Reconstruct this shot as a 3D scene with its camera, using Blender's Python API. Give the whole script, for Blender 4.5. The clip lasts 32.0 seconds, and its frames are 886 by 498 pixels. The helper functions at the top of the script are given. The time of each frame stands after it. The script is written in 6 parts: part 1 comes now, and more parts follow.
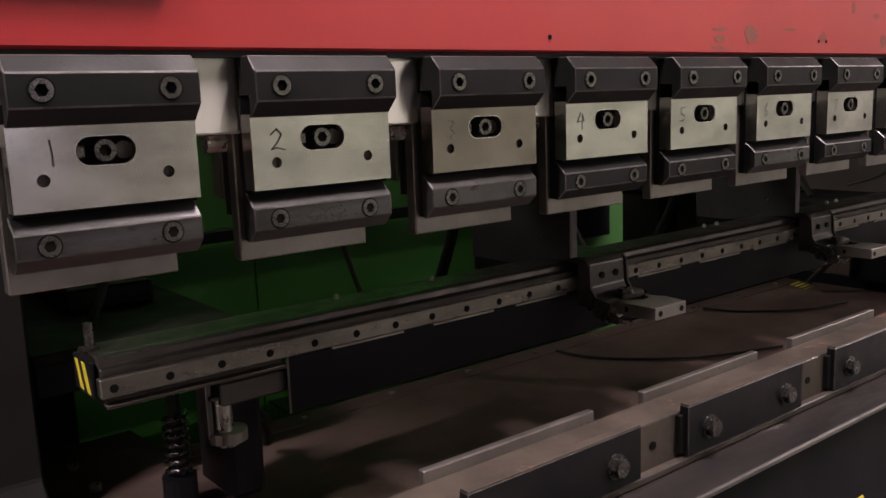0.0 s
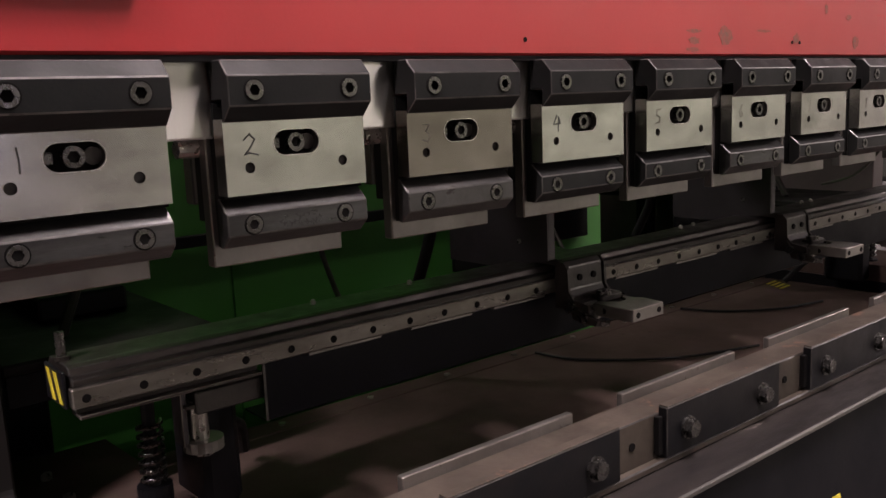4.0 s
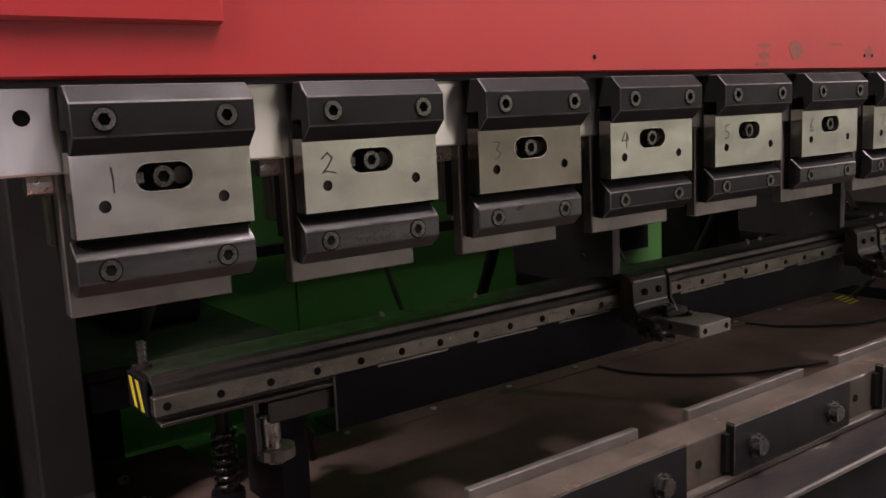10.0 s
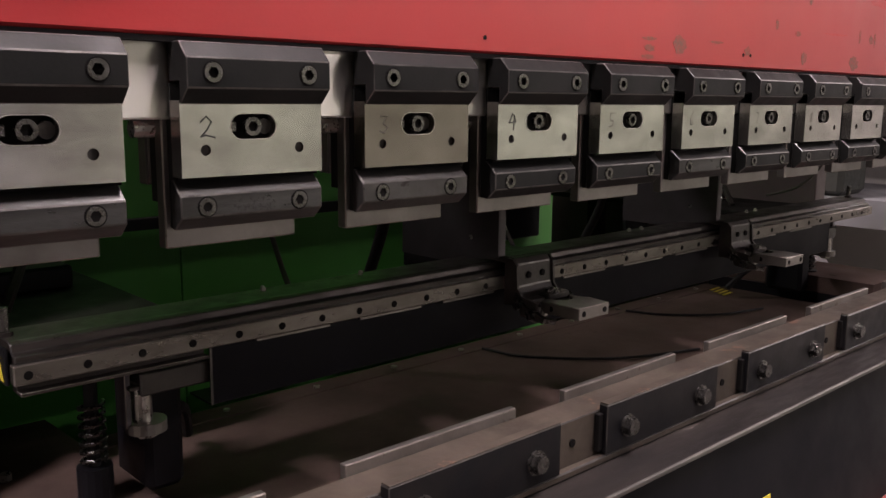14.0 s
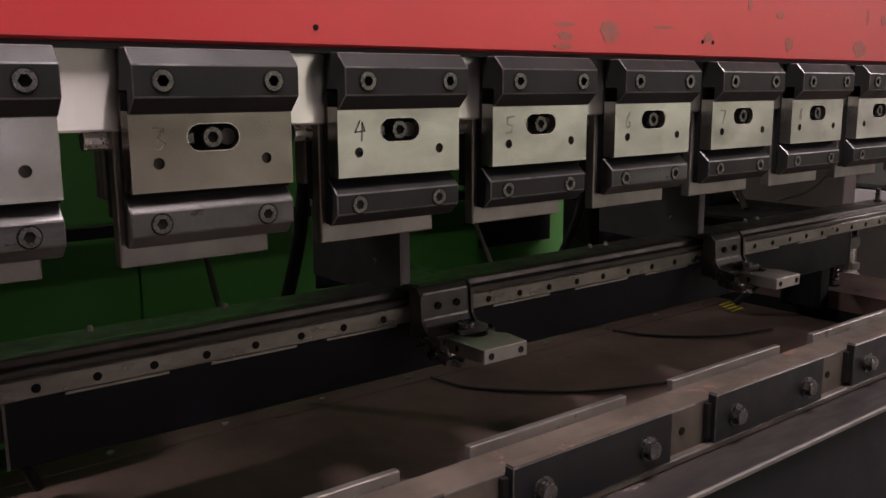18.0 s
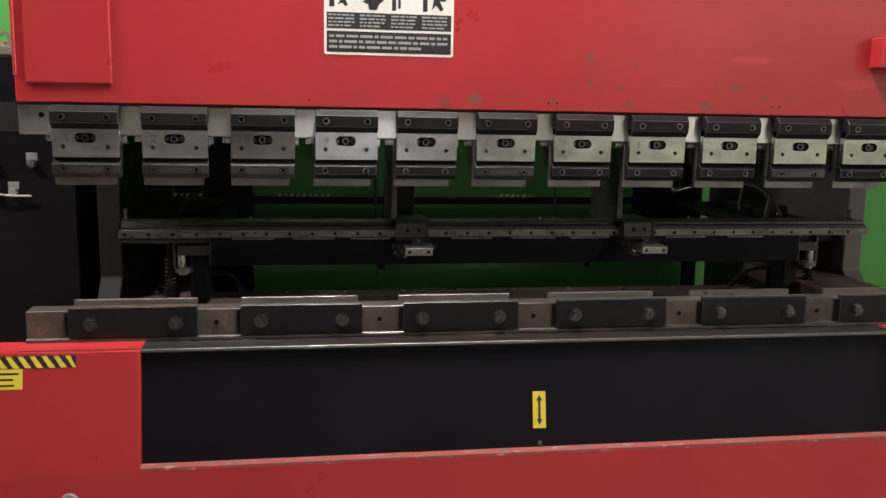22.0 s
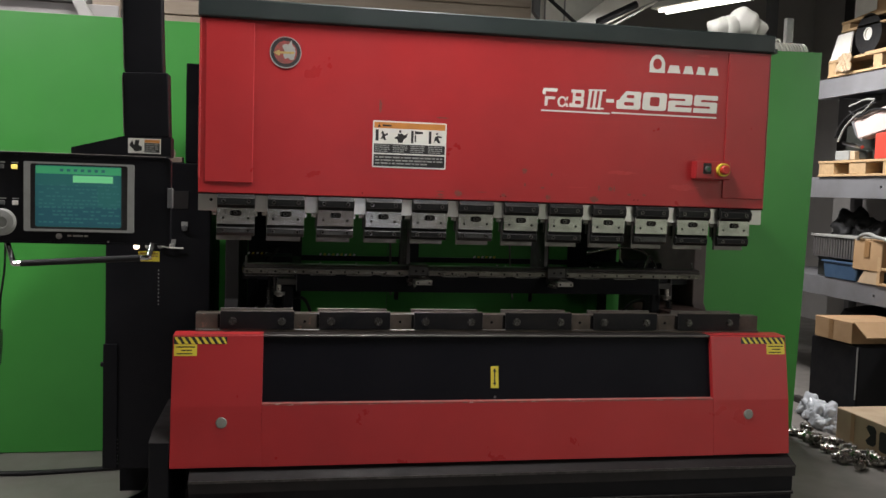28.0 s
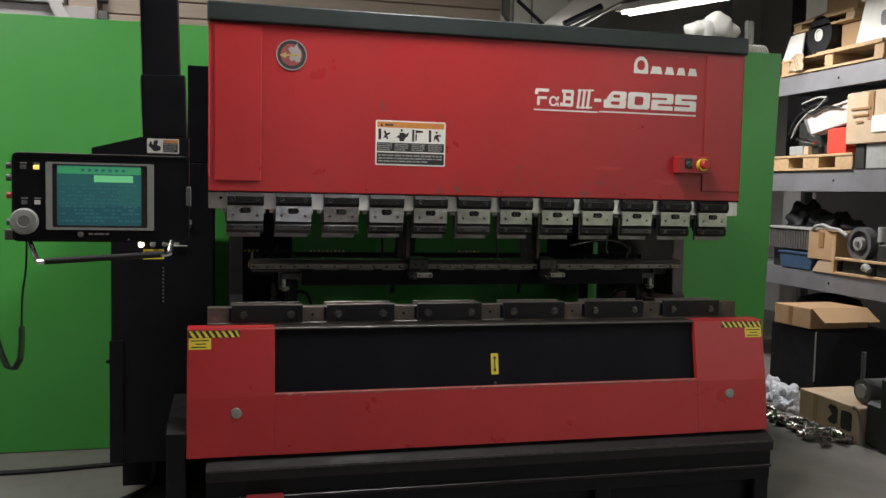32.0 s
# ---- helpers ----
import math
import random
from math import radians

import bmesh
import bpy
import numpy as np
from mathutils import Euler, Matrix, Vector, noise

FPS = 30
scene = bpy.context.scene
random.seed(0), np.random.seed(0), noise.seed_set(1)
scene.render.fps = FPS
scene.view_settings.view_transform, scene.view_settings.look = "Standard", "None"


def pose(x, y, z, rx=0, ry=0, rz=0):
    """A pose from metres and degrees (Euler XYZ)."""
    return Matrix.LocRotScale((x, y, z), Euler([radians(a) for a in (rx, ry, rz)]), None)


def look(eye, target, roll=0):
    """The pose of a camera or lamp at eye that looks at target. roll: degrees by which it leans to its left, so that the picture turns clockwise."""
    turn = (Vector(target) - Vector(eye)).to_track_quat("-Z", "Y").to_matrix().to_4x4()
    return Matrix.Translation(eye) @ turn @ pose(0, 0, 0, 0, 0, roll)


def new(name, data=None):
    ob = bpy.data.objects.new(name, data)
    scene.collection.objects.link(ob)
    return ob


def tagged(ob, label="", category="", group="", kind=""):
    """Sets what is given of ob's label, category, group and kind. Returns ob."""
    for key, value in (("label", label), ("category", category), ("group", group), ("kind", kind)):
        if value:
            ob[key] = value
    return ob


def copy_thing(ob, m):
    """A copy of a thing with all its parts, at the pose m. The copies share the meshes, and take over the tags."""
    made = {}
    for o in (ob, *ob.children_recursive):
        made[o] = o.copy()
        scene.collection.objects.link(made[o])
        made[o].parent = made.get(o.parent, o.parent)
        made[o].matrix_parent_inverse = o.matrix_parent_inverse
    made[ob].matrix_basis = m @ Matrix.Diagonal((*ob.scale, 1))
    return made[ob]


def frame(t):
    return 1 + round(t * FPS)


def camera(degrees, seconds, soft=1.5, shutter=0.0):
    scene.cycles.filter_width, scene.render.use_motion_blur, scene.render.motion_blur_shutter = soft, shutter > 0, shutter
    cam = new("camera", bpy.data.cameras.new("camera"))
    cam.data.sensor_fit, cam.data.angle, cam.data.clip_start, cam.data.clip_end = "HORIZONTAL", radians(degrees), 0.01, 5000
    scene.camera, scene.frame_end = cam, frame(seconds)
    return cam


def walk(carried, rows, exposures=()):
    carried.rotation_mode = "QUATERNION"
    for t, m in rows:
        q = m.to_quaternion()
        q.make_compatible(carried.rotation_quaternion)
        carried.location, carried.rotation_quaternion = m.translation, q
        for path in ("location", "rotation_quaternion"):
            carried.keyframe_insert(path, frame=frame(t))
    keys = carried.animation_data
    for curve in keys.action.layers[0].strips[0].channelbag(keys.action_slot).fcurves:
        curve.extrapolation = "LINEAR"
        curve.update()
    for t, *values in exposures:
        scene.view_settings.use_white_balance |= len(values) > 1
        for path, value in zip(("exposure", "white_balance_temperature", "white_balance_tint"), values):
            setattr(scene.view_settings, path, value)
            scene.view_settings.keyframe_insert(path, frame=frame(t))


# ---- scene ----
cam = camera(53.88, 32.0)
PATH = [
    (0, (-0.2230, -0.7199, 1.2873), (0.9946, 0.8317, 0.9558), -2.15),
    (0.5, (-0.2225, -0.7175, 1.2864), (0.9980, 0.8301, 0.9470), -2.06),
    (1, (-0.2200, -0.7147, 1.2862), (1.0021, 0.8302, 0.9401), -2.10),
    (1.5, (-0.2177, -0.7111, 1.2872), (1.0069, 0.8314, 0.9393), -2.29),
    (2, (-0.2171, -0.7113, 1.2854), (1.0057, 0.8335, 0.9411), -2.46),
    (2.5, (-0.2171, -0.7112, 1.2862), (1.0157, 0.8266, 0.9462), -2.48),
    (3, (-0.2183, -0.7145, 1.2879), (1.0244, 0.8174, 0.9579), -2.55),
    (3.5, (-0.2178, -0.7159, 1.2883), (1.0321, 0.8098, 0.9565), -2.47),
    (5.5, (-0.2146, -0.7183, 1.2963), (1.0474, 0.7996, 0.9744), -2.53),
    (6, (-0.2170, -0.7188, 1.2982), (1.0335, 0.8099, 0.9829), -2.74),
    (6.5, (-0.2222, -0.7223, 1.2987), (1.0223, 0.8128, 0.9911), -2.71),
    (7, (-0.2212, -0.7236, 1.2984), (1.0266, 0.8095, 0.9938), -2.77),
    (7.5, (-0.2230, -0.7246, 1.2985), (1.0034, 0.8245, 0.9884), -2.71),
    (8, (-0.2280, -0.7236, 1.2991), (0.9797, 0.8403, 0.9895), -2.58),
    (8.5, (-0.2305, -0.7236, 1.2979), (0.9602, 0.8538, 0.9915), -2.46),
    (9, (-0.2367, -0.7271, 1.3008), (0.9548, 0.8537, 1.0157), -2.48),
    (9.5, (-0.2369, -0.7276, 1.3019), (0.9606, 0.8504, 1.0258), -2.74),
    (10, (-0.2371, -0.7167, 1.2994), (0.9221, 0.8843, 0.9944), -2.62),
    (10.5, (-0.2336, -0.7164, 1.2992), (0.9127, 0.8934, 0.9915), -3.10),
    (11, (-0.2234, -0.7143, 1.2911), (0.9916, 0.8381, 0.9539), -1.94),
    (11.5, (-0.2198, -0.7187, 1.2880), (1.0988, 0.7460, 0.9475), 0.31),
    (12, (-0.2244, -0.7228, 1.2884), (1.1163, 0.7213, 0.9459), 0.79),
    (12.5, (-0.2254, -0.7231, 1.2871), (1.1209, 0.7149, 0.9413), 0.81),
    (13, (-0.2256, -0.7243, 1.2879), (1.1163, 0.7181, 0.9432), 0.72),
    (13.5, (-0.2254, -0.7256, 1.2873), (1.1106, 0.7230, 0.9461), 0.52),
    (15.5, (-0.2199, -0.7258, 1.2867), (1.1240, 0.7150, 0.9428), 0.31),
    (16, (-0.2149, -0.7274, 1.2883), (1.1368, 0.7065, 0.9461), 0.19),
    (16.5, (-0.1875, -0.7379, 1.2904), (1.1653, 0.6950, 0.9485), -0.25),
    (17, (-0.1206, -0.7565, 1.2930), (1.2148, 0.6927, 0.9513), -0.10),
    (17.5, (-0.0433, -0.7710, 1.2952), (1.3016, 0.6670, 0.9436), -1.29),
    (18, (0.0938, -0.7268, 1.3005), (1.3024, 0.8248, 0.9373), -0.27),
    (18.5, (0.2235, -0.7372, 1.3098), (1.3068, 0.9144, 0.9952), -1.39),
    (19, (0.3703, -0.8630, 1.3138), (1.0536, 0.9797, 0.9428), 0.57),
    (19.5, (0.4338, -1.0184, 1.3193), (0.9708, 0.8676, 0.9262), 0.92),
    (20, (0.4023, -1.2281, 1.2903), (0.9341, 0.6604, 0.9017), 0.39),
    (20.5, (0.3978, -1.4226, 1.2767), (0.9489, 0.4671, 0.9229), 0.99),
    (21, (0.4789, -1.6601, 1.2704), (0.8572, 0.2738, 0.9285), 2.53),
    (21.5, (0.5467, -1.9054, 1.3178), (0.8295, 0.0488, 0.9999), 1.47),
    (22, (0.5048, -2.1465, 1.3413), (0.8182, -0.1969, 1.0240), 1.07),
    (22.5, (0.5616, -2.3588, 1.3609), (0.8071, -0.3899, 1.1097), 0.79),
    (23, (0.6155, -2.5854, 1.3815), (0.7544, -0.6084, 1.1127), 0.99),
    (23.5, (0.5620, -2.7584, 1.3874), (0.7891, -0.7898, 1.1177), 0.05),
    (24, (0.4661, -2.9368, 1.3401), (0.7648, -0.9697, 1.1365), 0.46),
    (24.5, (0.5043, -3.0738, 1.3723), (0.7767, -1.1004, 1.1953), 1.24),
    (26.5, (0.2248, -3.3976, 1.3734), (0.6061, -1.4396, 1.2285), 0.75),
    (27, (0.2193, -3.4901, 1.3643), (0.5894, -1.5290, 1.2339), 0.96),
    (27.5, (0.2198, -3.6009, 1.3748), (0.5615, -1.6367, 1.2162), 1.24),
    (28, (0.1905, -3.6476, 1.3780), (0.5539, -1.6855, 1.2440), 1.84),
    (28.5, (0.1042, -3.6770, 1.3874), (0.5174, -1.7248, 1.2520), 0.30),
    (29, (-0.0215, -3.7187, 1.3878), (0.4269, -1.7754, 1.2383), -1.23),
    (29.5, (-0.0716, -3.7583, 1.3796), (0.4019, -1.8213, 1.2264), 0.15),
    (30, (-0.0876, -3.7575, 1.3599), (0.3869, -1.8194, 1.2228), 0.35),
    (30.5, (-0.0904, -3.7529, 1.3702), (0.4042, -1.8210, 1.2187), 0.93),
    (31, (-0.0865, -3.7493, 1.3699), (0.4101, -1.8177, 1.2204), 0.97),
    (31.5, (-0.0920, -3.7486, 1.3651), (0.4076, -1.8171, 1.2244), 1.09),
    (32, (-0.0818, -3.7645, 1.3585), (0.4048, -1.8292, 1.2258), 1.22),
]
walk(cam, [(t, look(eye, target, roll)) for t, eye, target, roll in PATH],
     [(0, 0.10, 6700, 26), (13, 0.14, 6680, 26), (16, 0.22, 6600, 26), (19, 0.13, 6680, 26), (20, -0.08, 6700, 22), (20.7, 0.06, 6650, 20), (22, 0.24, 6550, 14), (24.5, -0.1, 6300, 10), (27, -0.42, 6250, 9), (32, -0.50, 6250, 9)])

# ---- world and lights: a closed workshop under fluorescent tubes ----
world = bpy.data.worlds.new("workshop")
scene.world = world
world.use_nodes = True
world.node_tree.nodes["Background"].inputs[0].default_value = (0.5, 0.48, 0.47, 1)
world.node_tree.nodes["Background"].inputs[1].default_value = 0.02


def tube_lamp(x, y, z, length, turn, watts, colour=(1.0, 0.95, 0.92)):
    lamp = bpy.data.lights.new("tube_light", "AREA")
    lamp.shape, lamp.size, lamp.size_y, lamp.energy, lamp.color = "RECTANGLE", length, 0.12, watts, colour
    ob = new("tube_light", lamp)
    ob.matrix_world = pose(x, y, z, 0, 0, turn)
    return ob


# the tube at (3.52, 2.64) is visible; most others are added fill lights
LAMPS = [(-2.0, -0.5, 3.3, 0, 112), (0.82, -0.62, 3.4, 90, 116), (-2.6, -6.0, 3.3, 0, 12), (5.0, -6.8, 3.3, 0, 85), (3.52, 2.64, 2.90, 118, 140),
         (-1.2, 2.1, 3.65, 0, 45), (1.5, 0.60, 3.3, 0, 3.2), (6.2, -1.3, 3.2, 90, 90), (6.2, -4.8, 3.2, 90, 80)]
for lx, ly, lz, turn, watts in LAMPS:
    tube_lamp(lx, ly, lz - 0.03, 1.3, turn, watts)

# ---- materials ----
def surface(name, base, second=None, rough=0.5, metal=0.0, scale=8.0, fine=120.0, bump=0.1, spots=None, spot_at=0.66, spot_scale=14.0,
            rough_var=0.12, stretch=(1, 1, 1), random=0.0, coat=0.0, mix=1.0, gloss=0.5, brushed=0.0):
    """A material with variation at two scales: broad clouds between two colours, fine grain in the gloss and relief, and worn spots."""
    m = bpy.data.materials.new(name)
    m.use_nodes = True
    nt = m.node_tree
    n, l = nt.nodes, nt.links
    b = n["Principled BSDF"]
    b.inputs["Metallic"].default_value = metal
    b.inputs["Specular IOR Level"].default_value = gloss
    b.inputs["Coat Weight"].default_value = coat
    b.inputs["Coat Roughness"].default_value = 0.15
    if brushed:
        tangent = n.new("ShaderNodeTangent")
        tangent.direction_type, tangent.axis = "RADIAL", "Z"
        l.new(tangent.outputs["Tangent"], b.inputs["Tangent"])
        b.inputs["Anisotropic"].default_value, b.inputs["Anisotropic Rotation"].default_value = brushed, 0.25
    tc = n.new("ShaderNodeTexCoord")
    mp = n.new("ShaderNodeMapping")
    mp.inputs["Scale"].default_value = stretch
    l.new(tc.outputs["Object"], mp.inputs["Vector"])
    source = mp.outputs["Vector"]
    if random:
        oi = n.new("ShaderNodeObjectInfo")
        add = n.new("ShaderNodeVectorMath")
        add.operation = "MULTIPLY_ADD"
        l.new(oi.outputs["Random"], add.inputs[0])
        add.inputs[1].default_value = (7.3, 5.1, 9.7)
        l.new(source, add.inputs[2])
        source = add.outputs[0]

    def cloud(sc, detail=4.0, r=0.6):
        t = n.new("ShaderNodeTexNoise")
        t.inputs["Scale"].default_value, t.inputs["Detail"].default_value, t.inputs["Roughness"].default_value = sc, detail, r
        l.new(source, t.inputs["Vector"])
        return t.outputs["Fac"]

    def ramp(value, a, c, p=0.0, q=1.0):
        r = n.new("ShaderNodeMapRange")
        r.inputs["From Min"].default_value, r.inputs["From Max"].default_value = a, c
        r.inputs["To Min"].default_value, r.inputs["To Max"].default_value = p, q
        l.new(value, r.inputs["Value"])
        return r.outputs["Result"]

    def blend(fac, a, c):
        x = n.new("ShaderNodeMix")
        x.data_type = "RGBA"
        l.new(fac, x.inputs[0])
        for socket, v in ((x.inputs[6], a), (x.inputs[7], c)):
            if isinstance(v, tuple):
                socket.default_value = (*v, 1)
            else:
                l.new(v, socket)
        return x.outputs[2]

    second = second or tuple(0.72 * v for v in base)
    broad, grain = cloud(scale), cloud(fine, 3.0)
    colour = blend(ramp(broad, 0.35, 0.7, 0.0, mix), base, second)
    colour = blend(ramp(grain, 0.3, 0.75, 0.0, 0.22), colour, second)
    if spots:
        mask = ramp(cloud(spot_scale, 6.0, 0.7), spot_at, spot_at + 0.04)
        colour = blend(mask, colour, spots)
    l.new(colour, b.inputs["Base Color"])
    l.new(ramp(cloud(scale * 2.3, 5.0), 0.3, 0.7, max(0.03, rough - rough_var), min(1.0, rough + rough_var)), b.inputs["Roughness"])
    if bump:
        bp = n.new("ShaderNodeBump")
        bp.inputs["Strength"].default_value, bp.inputs["Distance"].default_value = bump, 0.002
        l.new(grain, bp.inputs["Height"])
        l.new(bp.outputs["Normal"], b.inputs["Normal"])
    return m


def glow(name, colour, strength):
    m = bpy.data.materials.new(name)
    m.use_nodes = True
    b = m.node_tree.nodes["Principled BSDF"]
    b.inputs["Base Color"].default_value = (*colour, 1)
    b.inputs["Emission Color"].default_value = (*colour, 1)
    b.inputs["Emission Strength"].default_value = strength
    return m


RED = surface("red_paint", (0.40, 0.026, 0.028), (0.34, 0.021, 0.023), 0.34, 0, 2.2, 260, 0.05, rough_var=0.08)
BLACK = surface("black_paint", (0.0055, 0.0055, 0.0075), (0.008, 0.0075, 0.0095), 0.45, 0, 5, 200, 0.08, gloss=0.2)
BLUEBLACK = surface("blue_black_paint", (0.0052, 0.0050, 0.0072), (0.0075, 0.0070, 0.0095), 0.5, 0, 3, 200, 0.06, gloss=0.09)
BAND = surface("dark_green_black_paint", (0.012, 0.019, 0.018), (0.018, 0.024, 0.023), 0.4, 0, 4, 150, 0.06)
STEEL = surface("ground_steel", (0.61, 0.60, 0.565), (0.28, 0.27, 0.25), 0.25, 0.96, 13, 40, 0, rough_var=0.0, stretch=(0.8, 1, 1.5), random=1.0, mix=0.85)
BARSTEEL = surface("brushed_beam_steel", (0.70, 0.68, 0.64), (0.54, 0.52, 0.49), 0.32, 0.96, 5, 30, 0, rough_var=0.0, stretch=(4, 1, 0.6), mix=0.6, brushed=0.85)
OXIDE = surface("black_oxide_steel", (0.009, 0.0095, 0.0095), (0.016, 0.0155, 0.015), 0.5, 0.1, 9, 260, 0.08, (0.07, 0.066, 0.062), 0.74, 30, 0.1, (1, 1, 1), 1.0, gloss=0.13)
GREYOXIDE = surface("worn_grey_steel", (0.085, 0.082, 0.08), (0.045, 0.043, 0.042), 0.40, 0.75, 12, 240, 0.1, (0.035, 0.03, 0.028), 0.64, 26, 0.12, (1, 1, 1), 1.0)
SCREW = surface("dull_screw_steel", (0.16, 0.153, 0.147), (0.08, 0.075, 0.07), 0.28, 0.95, 60, 400, 0.05, random=1.0)
EDGE = surface("rubbed_bright_edge", (0.13, 0.124, 0.118), (0.05, 0.047, 0.045), 0.4, 0.8, 30, 300, 0.1, (0.05, 0.047, 0.045), 0.60, 45, random=1.0)
# worn pale steel edges, and painted glints on the pendant and its arm
EDGEPALE = surface("pale_wear_and_glint_edge", (0.30, 0.27, 0.245), (0.13, 0.11, 0.095), 0.42, 0.75, 26, 300, 0.1, (0.10, 0.075, 0.06), 0.62, 40, random=1.0)
BOLT = surface("bright_bolt_steel", (0.60, 0.57, 0.53), (0.40, 0.37, 0.34), 0.32, 0.95, 60, 400, 0.05, random=1.0)
# near-black that paints in the shade inside holes, slots and gaps
HOLE = surface("recess_shade_black", (0.005, 0.0045, 0.0045), (0.007, 0.006, 0.006), 0.8, 0, 20, 200, 0, gloss=0.1)
RAIL = surface("dusty_die_rail_steel", (0.125, 0.098, 0.078), (0.048, 0.037, 0.030), 0.5, 0.4, 7, 180, 0.12, (0.21, 0.115, 0.08), 0.60, 9, 0.12, (1, 1, 1))
CLAMP = surface("dark_clamp_steel", (0.012, 0.0125, 0.016), (0.024, 0.021, 0.021), 0.4, 0.6, 9, 240, 0.08, (0.08, 0.07, 0.06), 0.74, 24, 0.12, (1, 1, 1), 1.0, gloss=0.3)
STRIP = surface("worn_strip_steel", (0.27, 0.25, 0.23), (0.17, 0.155, 0.14), 0.4, 0.8, 10, 220, 0.1, (0.12, 0.09, 0.07), 0.64, 24, 0.12, (1, 1, 1), 1.0)
BED = surface("dusty_bed_plate", (0.130, 0.087, 0.076), (0.070, 0.048, 0.042), 0.7, 0, 5, 140, 0.2, (0.045, 0.032, 0.028), 0.66, 7, gloss=0.06)
GAUGE = surface("oily_gauge_steel", (0.055, 0.045, 0.040), (0.030, 0.025, 0.023), 0.42, 0.6, 10, 200, 0.12, (0.14, 0.12, 0.105), 0.70, 22)
CAST = surface("dusty_dark_casting", (0.030, 0.026, 0.024), (0.055, 0.047, 0.042), 0.45, 0.3, 16, 180, 0.25, (0.13, 0.11, 0.10), 0.72, 30)
GREEN = surface("green_wall_paint", (0.063, 0.32, 0.052), (0.054, 0.28, 0.046), 0.42, 0, 1.4, 160, 0.06, rough_var=0.1)
CONCRETE = surface("concrete_floor", (0.22, 0.20, 0.18), (0.15, 0.14, 0.125), 0.55, 0, 1.6, 90, 0.25, (0.10, 0.09, 0.08), 0.68, 3.2)
WALLPAINT = surface("pale_wall_paint", (0.5, 0.48, 0.46), (0.42, 0.40, 0.38), 0.7, 0, 1.5, 60, 0.15)
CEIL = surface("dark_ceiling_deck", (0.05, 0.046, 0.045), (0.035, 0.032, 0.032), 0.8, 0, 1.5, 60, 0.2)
BEAMWOOD = surface("beige_timber", (0.36, 0.29, 0.225), (0.28, 0.225, 0.17), 0.65, 0, 3, 60, 0.2, stretch=(1, 8, 8))
WHITE = surface("white_paint", (0.78, 0.76, 0.70), (0.70, 0.68, 0.62), 0.5, 0, 14, 200, 0.04)
YELLOW = surface("yellow_vinyl", (0.72, 0.58, 0.05), (0.62, 0.50, 0.04), 0.5, 0, 20, 200, 0.04)
INK = surface("black_ink", (0.012, 0.011, 0.011), (0.02, 0.018, 0.017), 0.5, 0, 30, 200, 0)
ORANGE = surface("orange_vinyl", (0.62, 0.25, 0.05), (0.5, 0.2, 0.04), 0.5, 0, 30, 200, 0)
GREYPLASTIC = surface("grey_plastic", (0.33, 0.33, 0.31), (0.27, 0.27, 0.25), 0.5, 0, 20, 200, 0.05)
DARKGREY = surface("dark_grey_plastic", (0.10, 0.10, 0.10), (0.08, 0.08, 0.08), 0.5, 0, 20, 200, 0.05)
CHROME = surface("chrome", (0.75, 0.74, 0.72), (0.6, 0.59, 0.57), 0.15, 1.0, 20, 200, 0)
RUBBER = surface("black_rubber", (0.010, 0.010, 0.011), (0.016, 0.015, 0.015), 0.6, 0, 20, 300, 0.1, gloss=0.3)
HOSE = surface("grey_cable_sheath", (0.16, 0.15, 0.13), (0.11, 0.10, 0.09), 0.5, 0, 20, 200, 0.05)
CARD = surface("cardboard", (0.42, 0.27, 0.14), (0.36, 0.22, 0.11), 0.75, 0, 6, 160, 0.1)
CARDPALE = surface("pale_cardboard", (0.50, 0.38, 0.25), (0.42, 0.31, 0.20), 0.75, 0, 6, 160, 0.1)
TAPE = surface("brown_tape", (0.30, 0.17, 0.07), (0.25, 0.14, 0.06), 0.35, 0, 10, 160, 0)
PALLET = surface("pallet_wood", (0.50, 0.34, 0.18), (0.38, 0.25, 0.13), 0.7, 0, 5, 90, 0.25, stretch=(1, 6, 6), random=1.0)
SHELFSTEEL = surface("grey_shelf_steel", (0.215, 0.215, 0.225), (0.165, 0.16, 0.165), 0.45, 0.2, 3, 120, 0.08)
REDBOX = surface("red_box_card", (0.62, 0.06, 0.035), (0.5, 0.05, 0.03), 0.5, 0, 8, 160, 0.05)
BLUEPLASTIC = surface("blue_plastic", (0.045, 0.085, 0.15), (0.033, 0.065, 0.12), 0.45, 0, 8, 160, 0.05)
DARKMACHINE = surface("dark_machine_green", (0.022, 0.026, 0.022), (0.04, 0.04, 0.035), 0.5, 0.2, 14, 160, 0.2)
LAMPRED = glow("lit_white_lamp", (1.0, 0.72, 0.5), 6.0)
LAMPYELLOW = glow("lit_yellow_key", (1.0, 0.72, 0.15), 1.2)
TUBEGLOW = glow("lit_tube", (1.0, 0.93, 0.8), 9.0)

# ---- building helpers ----
def thing(name, label, category, m=None, group="", kind=""):
    ob = new(name)
    ob.empty_display_size = 0.05
    if m is not None:
        ob.matrix_world = m
    return tagged(ob, label, category, group, kind)


def part(name, bm, material, parent=None, label="", smooth=False):
    """Links a bmesh as one mesh object, under a thing or a part if one is given."""
    me = bpy.data.meshes.new(name)
    bmesh.ops.recalc_face_normals(bm, faces=bm.faces)
    bm.to_mesh(me)
    bm.free()
    if smooth:
        me.polygons.foreach_set("use_smooth", [True] * len(me.polygons))
    for m in material if isinstance(material, (list, tuple)) else (material,):
        me.materials.append(m)
    ob = new(name, me)
    ob.parent = parent
    return tagged(ob, label)


